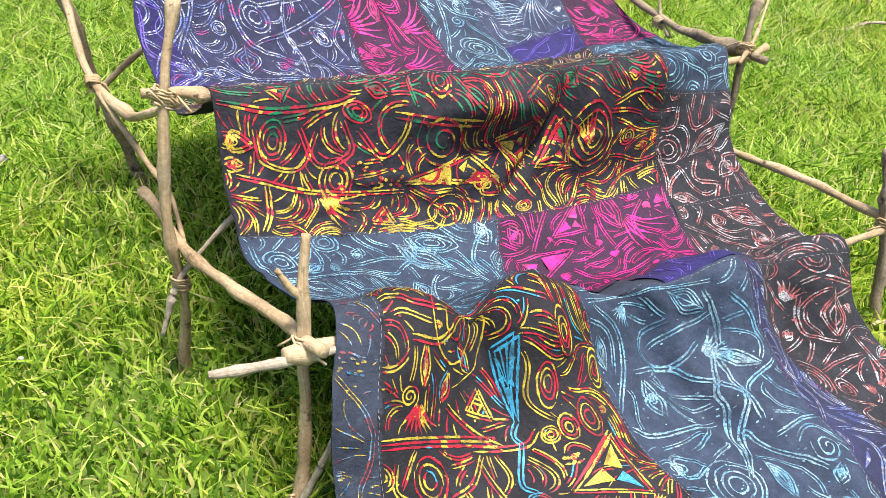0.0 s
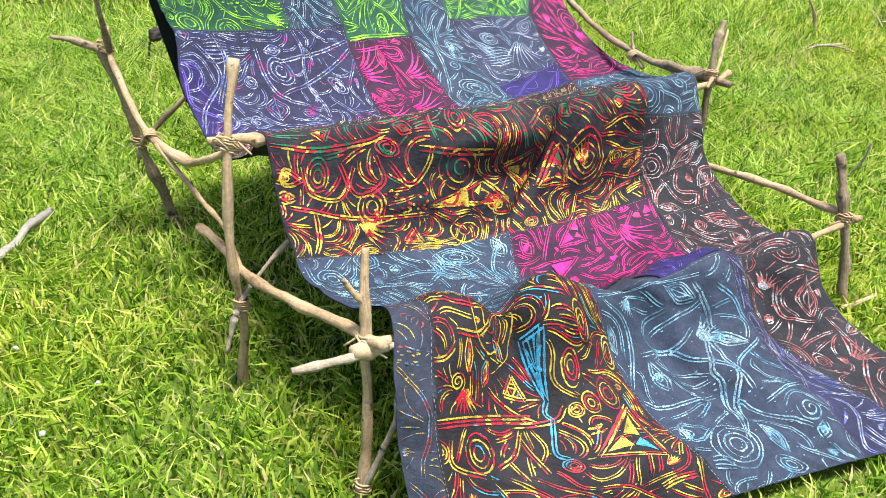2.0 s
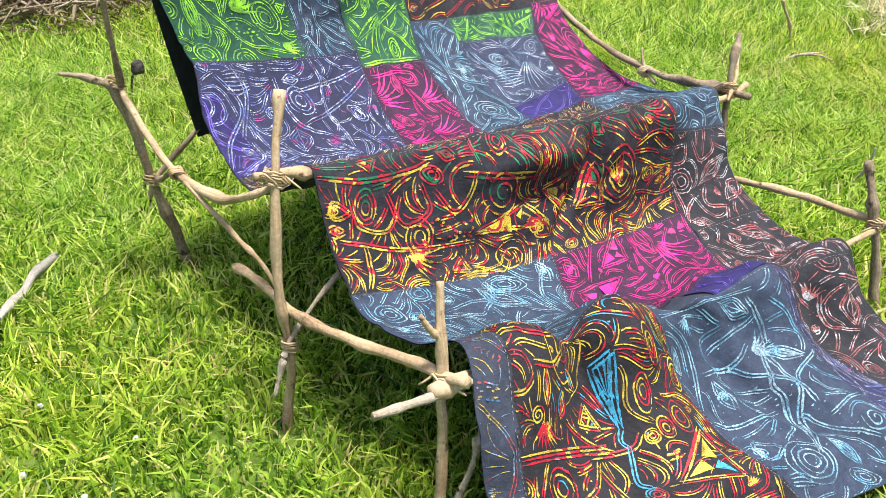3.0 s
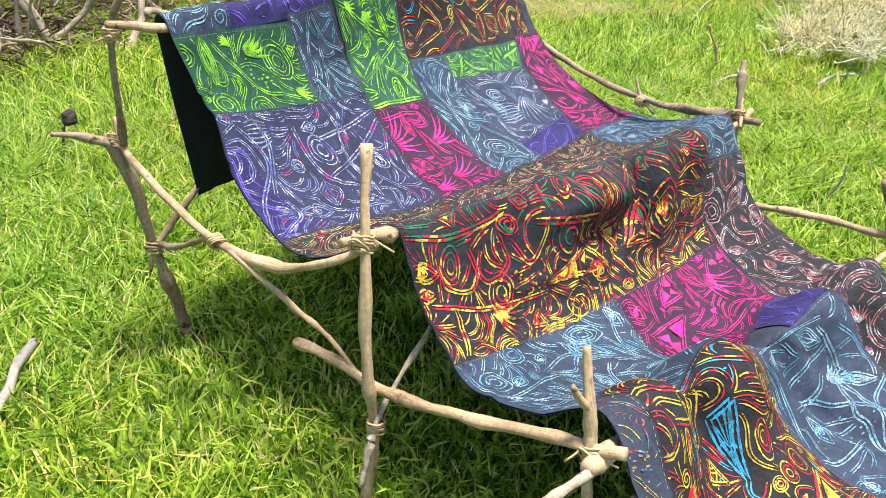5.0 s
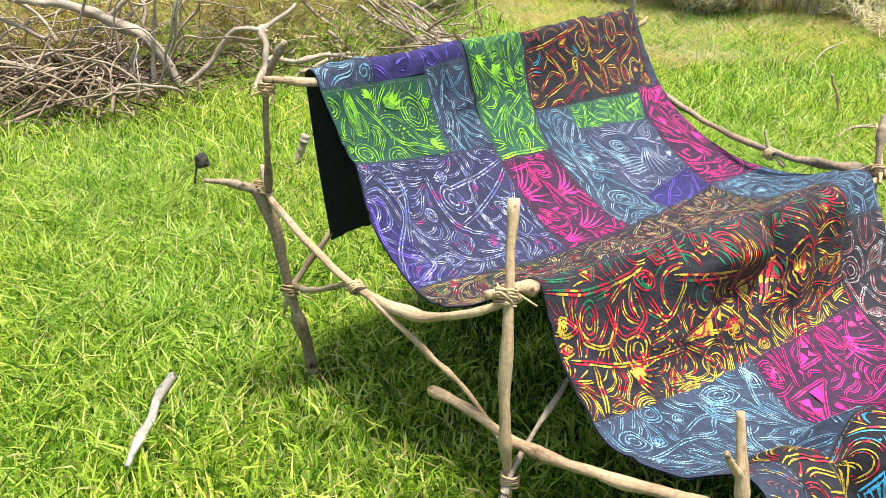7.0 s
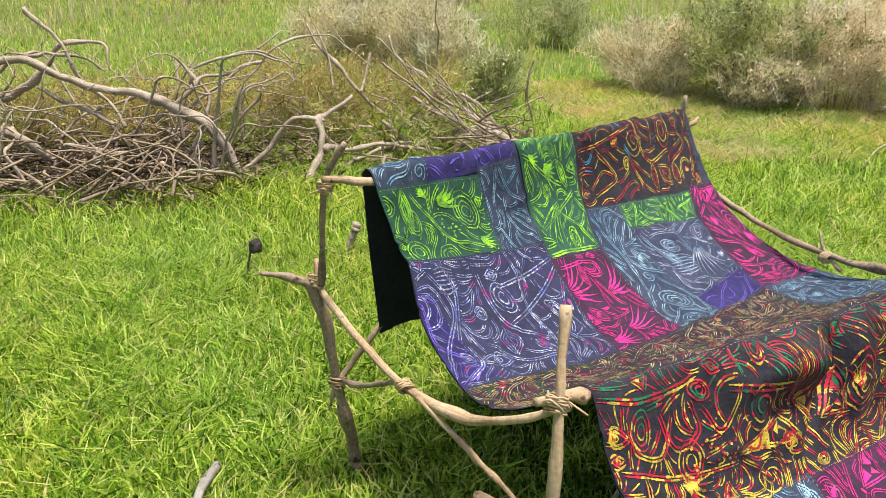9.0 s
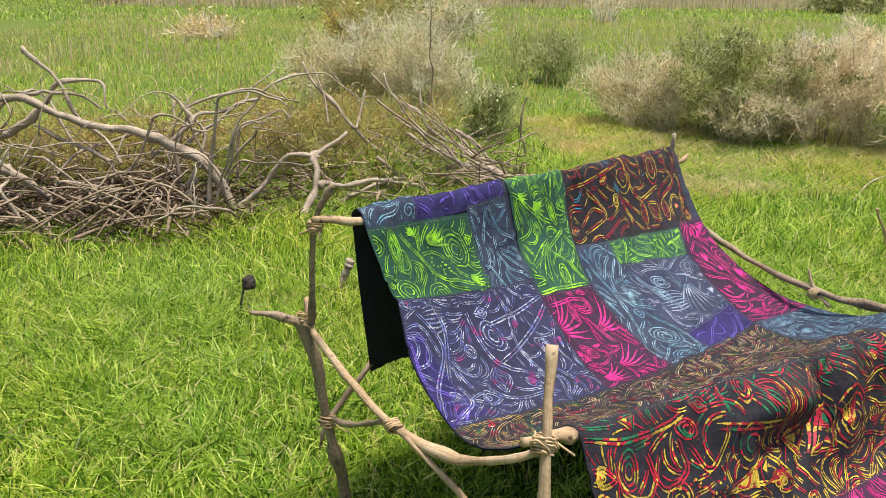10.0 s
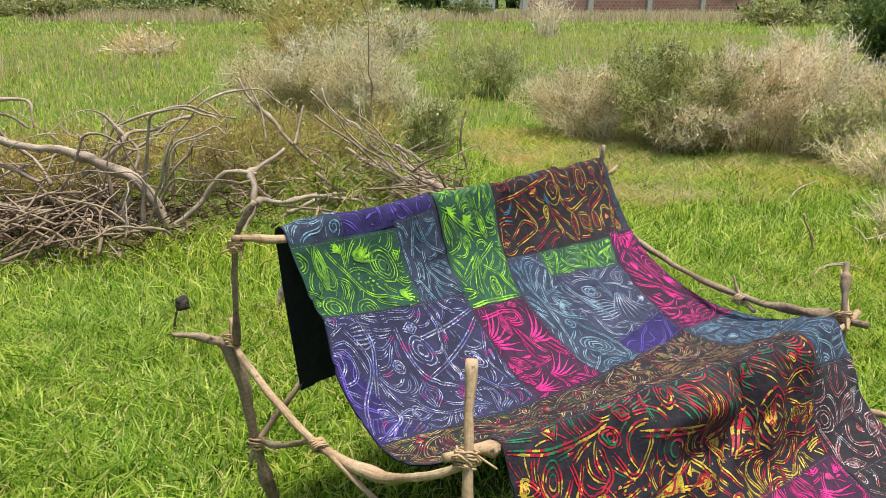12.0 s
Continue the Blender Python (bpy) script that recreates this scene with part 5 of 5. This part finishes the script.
        v, f = tube([(0.1 * math.cos(a) * r, 0.1 * math.sin(a) * r, -0.02), (0.3 * q * math.cos(a) * r, 0.3 * q * math.sin(a) * r, 0.3 * h), (0.5 * q * math.cos(a + 0.3) * r, 0.5 * q * math.sin(a + 0.3) * r, 0.5 * h * q + 0.05)], [0.007, 0.005, 0.002], 9, 5, 0.2, k, False)
        o = len(sv)
        sv += v
        sf += [tuple(i + o for i in g) for g in f]
    link_mesh("stem_clump", sv, sf, BARK, e)["kind"] = "stuff"
    return e


GREYBUSH = "grey dry twiggy scrub bush with sparse olive leaves"
shrub(2.6, 8.5, 0.80, 0.74, 13000, (TWIGS, OLIVE), 1, GREYBUSH)
shrub(3.3, 7.9, 1.0, 1.05, 21000, (OLIVE, BROWNLEAF), 2, "tall dense scrub bush with dark brown and olive leaves", 0.036, 0.12)
shrub(3.15, 7.35, 0.55, 0.55, 8000, (TWIGS, BROWNLEAF), 32, "low brown scrub bush before a taller one", 0.03, 0.12)
shrub(4.1, 7.5, 1.05, 1.12, 20000, (TWIGS, TWIGS), 3, "pale grey dry twiggy scrub bush", 0.03)
shrub(4.45, 6.75, 0.6, 0.62, 9000, (OLIVE, OLIVE), 33, "low grey green scrub bush before a taller one", 0.03, 0.12)
shrub(4.9, 7.0, 1.0, 0.95, 20000, (TWIGS, OLIVE), 4, GREYBUSH, 0.032)
shrub(5.1, 5.6, 0.8, 0.45, 8000, (TWIGS, OLIVE), 34, "low dry scrub at the edge of the bushes", 0.03, 0.12)
shrub(4.35, 6.0, 0.75, 0.40, 7000, (TWIGS, GRASS), 35, "low dry scrub growing into green grass", 0.03, 0.14)
shrub(5.6, 6.3, 0.95, 0.70, 11000, (TWIGS, OLIVE), 5, GREYBUSH)
shrub(-0.95, 10.0, 0.8, 0.85, 9000, (TWIGS, OLIVE), 6, GREYBUSH)
shrub(-0.2, 9.4, 1.0, 1.10, 16000, (TWIGS, OLIVE), 7, "wide pale grey scrub bush behind the branch pile")
shrub(0.45, 9.3, 0.6, 0.75, 7000, (TWIGS, OLIVE), 8, GREYBUSH)
shrub(2.5, 12.5, 0.95, 0.70, 10000, (OLIVE, BROWNLEAF), 9, "low lone scrub bush in green grass")
shrub(-1.35, 7.1, 0.95, 0.62, 7000, (RUSTY, RUSTY), 10, "rust brown scrub bush behind dry branches", 0.035)
shrub(-0.45, 7.2, 0.8, 0.55, 5500, (RUSTY, RUSTY), 11, "rust and green scrub bush behind dry branches", 0.035)
shrub(-2.3, 6.7, 0.75, 0.50, 6000, (RUSTY, RUSTY), 12, "low brown scrub beside dry branches", 0.035)
shrub(-0.55, 6.5, 0.75, 0.30, 6000, (GRASS, RUSTY), 13, "low green weeds under dry branches", 0.05)
shrub(0.62, 7.9, 0.42, 0.50, 5000, (OLIVE, OLIVE), 14, "small grey green scrub bush", 0.035)
shrub(-3.1, 6.6, 0.8, 0.5, 6000, (RUSTY, RUSTY), 15, "low brown scrub beside dry branches", 0.035)
shrub(3.5, 4.5, 0.55, 0.20, 4000, (TWIGS, OLIVE), 30, "low tangle of dry weeds in the grass", 0.035)
shrub(4.3, 5.0, 0.7, 0.3, 5000, (TWIGS, OLIVE), 31, "low tangle of dry weeds in the grass", 0.035)
PINKDRY = blade_material("pinkish_dry_grass", [(0.0, (0.36, 0.28, 0.18)), (0.5, (0.62, 0.52, 0.37)), (1.0, (0.80, 0.70, 0.54))], 0.5)
lawn("dry_grass", 0, 8, 13, 40, 1500, 0.26, 0.02, 21, PINKDRY, "tall pinkish dry grass across the meadow", 0.3)
lawn("dry_grass", -12, 56, 42, 61, 26000, 0.34, 0.05, 22, PINKDRY, "tall pinkish dry grass before the far wall", 0.3)
lawn("dry_grass", -6.5, -3, 15, 26, 450, 0.26, 0.02, 23, PINKDRY, "patch of pinkish dry grass", 0.3)
shrub(1.3, 31, 3.2, 1.3, 3500, (RUSTY, OLIVE), 16, "far pinkish grey patch of dry scrub", 0.2, 0.9, 4.0)
shrub(2.3, 22, 1.3, 0.75, 3000, (TWIGS, OLIVE), 17, "far brown scrub bush", 0.12, 0.5, 3.0)
shrub(-0.2, 20, 0.9, 0.7, 2500, (RUSTY, RUSTY), 18, "far dark brown scrub bush", 0.10, 0.4, 3.0)
shrub(12.9, 15.6, 1.3, 1.45, 9000, (DARKLEAF, DARKLEAF), 19, "dark green leafy shrub with drooping branches", 0.16, 0.35, 3.0)
shrub(-3.6, 22, 1.0, 0.35, 1500, (TWIGS, DRYGRASS), 20, "far low patch of pale dry scrub", 0.15, 0.4, 3.0)
shrub(9.5, 30, 1.3, 1.5, 420, (TWIGS, TWIGS), 21, "far bare pale thorn bush", 0.1, 0.9, 3.0)
rg = np.random.default_rng(5)
for k in range(26):
    y = rg.uniform(38, 60)
    x = rg.uniform(-0.30, 0.85) * y
    if 0.30 < x / y < 0.66:
        continue
    shrub(x, y, rg.uniform(1.5, 4.5), rg.uniform(0.4, 0.9), 1200, (BROWNLEAF if k % 3 else RUSTY, DARKLEAF if k % 2 else BROWNLEAF), 40 + k, "far clump of scrub on the meadow edge", 0.3, 0.7, 7.0)
for k in range(22):
    x = -24 + 4.6 * k
    shrub(x, 76 + 5 * rg.random() + (6 if 16 < x < 50 else -4), rg.uniform(3, 5), rg.uniform(3.0, 5.5), 1500, (DARKLEAF, DARKLEAF), 80 + k, "far dark green hedge tree", 0.7, 1.0, 20.0, "hedge_tree")

# thin upright stems
lone = tagged(branch([(0.84, 6.90, -0.02), (0.77, 6.9, 0.25), (0.75, 6.9, 0.45), (0.77, 6.9, 0.61)], 0.009, 0.012, BARK, None, 20), "thin dark stick standing upright in grass", "stick")
lone.parent = None
lone.name = "upright_stick"
lone = tagged(branch([(0.05, 7.3, 0.0), (0.02, 7.3, 0.76), (0.0, 7.3, 1.15), (-0.03, 7.3, 1.6)], 0.009, 0.005, BARK, None, 20), "tall thin bare stem behind the branch pile", "stem")
lone.parent = None
lone.name = "tall_stem"
lone = tagged(branch([(2.45, 4.35, -0.02), (2.42, 4.35, 0.10), (2.36, 4.35, 0.22), (2.33, 4.35, 0.30)], 0.012, 0.010, PEELED, None, 16), "short pale grey stick standing in grass", "stick")
lone.parent = None
lone.name = "upright_stick"

# things lying in the grass
PALE = wood_material("bleached_wood", (0.15, 0.135, 0.115), (0.31, 0.29, 0.25), (0.45, 0.43, 0.38))
for pts, r0, r1, mat, label in (
    ([(-1.365, 2.285, 0.075), (-1.395, 2.14, 0.085), (-1.41, 2.07, 0.072), (-1.43, 1.99, 0.075), (-1.45, 1.91, 0.055)], 0.020, 0.012, PALE, "bleached grey broken stick lying in grass"),
    ([(2.9, 5.35, 0.05), (3.2, 5.6, 0.12), (3.5, 5.75, 0.15)], 0.008, 0.006, DRY, "thin dry twig lying in grass"),
    ([(2.05, 5.85, 0.03), (2.2, 5.9, 0.04)], 0.012, 0.012, DRY, "short dry twig lying in grass"),
    ([(2.15, 3.97, 0.04), (2.3, 4.05, 0.06), (2.52, 4.12, 0.05)], 0.011, 0.007, DRY, "thin dry twig lying in grass"),
    ([(2.20, 4.10, 0.03), (2.36, 4.0, 0.08), (2.50, 3.96, 0.05)], 0.008, 0.004, DRY, "thin dry twig lying in grass"),
    ([(2.75, 3.80, 0.06), (2.95, 3.9, 0.07), (3.15, 3.93, 0.06)], 0.013, 0.010, PALE, "pale dry stick lying in grass"),
    ([(-0.923, 4.04, -0.02), (-0.89, 4.04, 0.12), (-0.853, 4.04, 0.215)], 0.020, 0.026, DRY, "short knobbly grey stump stick in grass"),
    ([(-0.90, 4.02, 0.0), (-0.95, 4.0, 0.06), (-1.0, 3.98, 0.10)], 0.010, 0.006, DRY, "short grey twig beside a stump stick"),
    ([(1.25, 5.0, 0.04), (1.33, 4.85, 0.06), (1.40, 4.70, 0.05)], 0.018, 0.012, DRY, "thick dry stick lying in grass"),
    ([(1.22, 4.72, 0.03), (1.38, 4.74, 0.06), (1.52, 4.80, 0.05)], 0.012, 0.008, DRY, "dry twig lying across another stick"),
    ([(1.72, 2.55, 0.02), (1.75, 2.52, 0.12), (1.76, 2.52, 0.20)], 0.007, 0.005, PALE, "short pale stalk in grass"),
):
    ob = branch(pts, r0, r1, mat, None, 18)
    ob.parent = None
    ob.name = "fallen_stick"
    tagged(ob, label, "stick")


def lump(name, x, y, z, r, mat, label, category, seed):
    bm = bmesh.new()
    bmesh.ops.create_icosphere(bm, subdivisions=3, radius=r)
    for q in bm.verts:
        q.co *= 1 + 0.28 * noise.noise(q.co * (1.6 / r) + Vector((seed, 0, 0)))
    me = bpy.data.meshes.new(name)
    bm.to_mesh(me)
    bm.free()
    me.materials.append(mat)
    ob = new(name, me)
    ob.location = (x, y, z)
    return tagged(ob, label, category)


DARK = wood_material("dark_pod", (0.015, 0.013, 0.012), (0.035, 0.03, 0.027), (0.07, 0.06, 0.05))
pod = lump("seed_pod", -1.358, 3.905, 0.165, 0.036, DARK, "round black dried seed pod on a stalk", "seed pod", 3)
stalk = branch([(0.0, 0.0, 0.0), (-0.03, -0.02, -0.05), (-0.05, -0.03, -0.17)], 0.008, 0.005, DARK, pod, 10)
stalk.name = "stalk"
FLUFF = wood_material("white_fluff", (0.3, 0.3, 0.26), (0.5, 0.5, 0.45), (0.62, 0.62, 0.58))
for k, (x, y) in enumerate(((-0.958, 1.404), (-1.044, 1.227), (-1.228, 1.558), (-1.203, 1.315))):
    lump("paper_scrap", x, y, 0.05, 0.008, FLUFF, "small crumpled white paper scrap caught in grass", "paper scrap", k)

# ---- the far wall ----
m, nt, b = material("red_brick", 0.9, 0.2)
bt = node(nt, "ShaderNodeTexBrick", Scale=1.0)
bt.inputs["Color1"].default_value, bt.inputs["Color2"].default_value, bt.inputs["Mortar"].default_value = (0.26, 0.11, 0.09, 1), (0.33, 0.16, 0.13, 1), (0.34, 0.28, 0.25, 1)
bt.inputs["Brick Width"].default_value, bt.inputs["Row Height"].default_value, bt.inputs["Mortar Size"].default_value = 0.5, 0.25, 0.03
nt.links.new(coords(nt, (1, 1, 1), "UV"), bt.inputs["Vector"])
v = coords(nt)
nt.links.new(mix(nt, ramp(nt, noise_fac(nt, v, 0.6, 4), [(0.5, (0, 0, 0)), (0.8, (0.6, 0.6, 0.6))]), bt.outputs[0], (0.36, 0.28, 0.25)), b.inputs["Base Color"])
BRICK = m
CONCRETE = wood_material("concrete", (0.36, 0.35, 0.34), (0.48, 0.47, 0.45), (0.58, 0.57, 0.55))
SHEET = wood_material("galvanised_sheet", (0.45, 0.47, 0.50), (0.55, 0.57, 0.60), (0.66, 0.68, 0.72))


def slab(name, p, q, z0, z1, thick, mat, parent=None):
    p, q = Vector((*p, 0)), Vector((*q, 0))
    d = (q - p).normalized()
    n = Vector((-d.y, d.x, 0)) * thick
    pts = [p, q, q + n, p + n]
    vs = [Vector((a.x, a.y, z0)) for a in pts] + [Vector((a.x, a.y, z1)) for a in pts]
    ob = link_mesh(name, vs, [(3, 2, 1, 0), (4, 5, 6, 7), (0, 1, 5, 4), (1, 2, 6, 5), (2, 3, 7, 6), (3, 0, 4, 7)], mat, parent, False)
    uv = ob.data.uv_layers.new()
    for lp in ob.data.loops:
        co = ob.data.vertices[lp.vertex_index].co
        uv.data[lp.index].uv = ((co - p).dot(d), co.z)
    return ob


far = tagged(slab("wall_far", (18.9, 61.57), (44.0, 70.3), -0.2, 2.3, 0.25, BRICK), "weathered red brick boundary wall far across the meadow", "wall", "", "structure")
# faded white writing on the last panel, too worn to read
CHALK = wood_material("chalk_paint", (0.45, 0.43, 0.42), (0.55, 0.53, 0.52), (0.65, 0.63, 0.62))
for t0, t1, z in ((0.81, 0.94, 1.62), (0.86, 0.93, 1.12)):
    slab("painted_bar", (18.9 + 25.1 * t0, 61.52 + 8.73 * t0), (18.9 + 25.1 * t1, 61.52 + 8.73 * t1), z, z + 0.22, 0.03, CHALK, far)
for t in (0.0, 0.25, 0.5, 0.75, 1.0):
    x, y = 18.9 + 25.1 * t, 61.37 + 8.73 * t
    slab("post", (x, y), (x + 0.5, y + 0.17), -0.2, 2.5, 0.4, CONCRETE, far)
shed = tagged(slab("wall_sheet", (13.2, 62.0), (17.0, 62.5), -0.2, 1.9, 0.1, SHEET), "grey corrugated sheet fence far across the meadow", "fence", "", "structure")
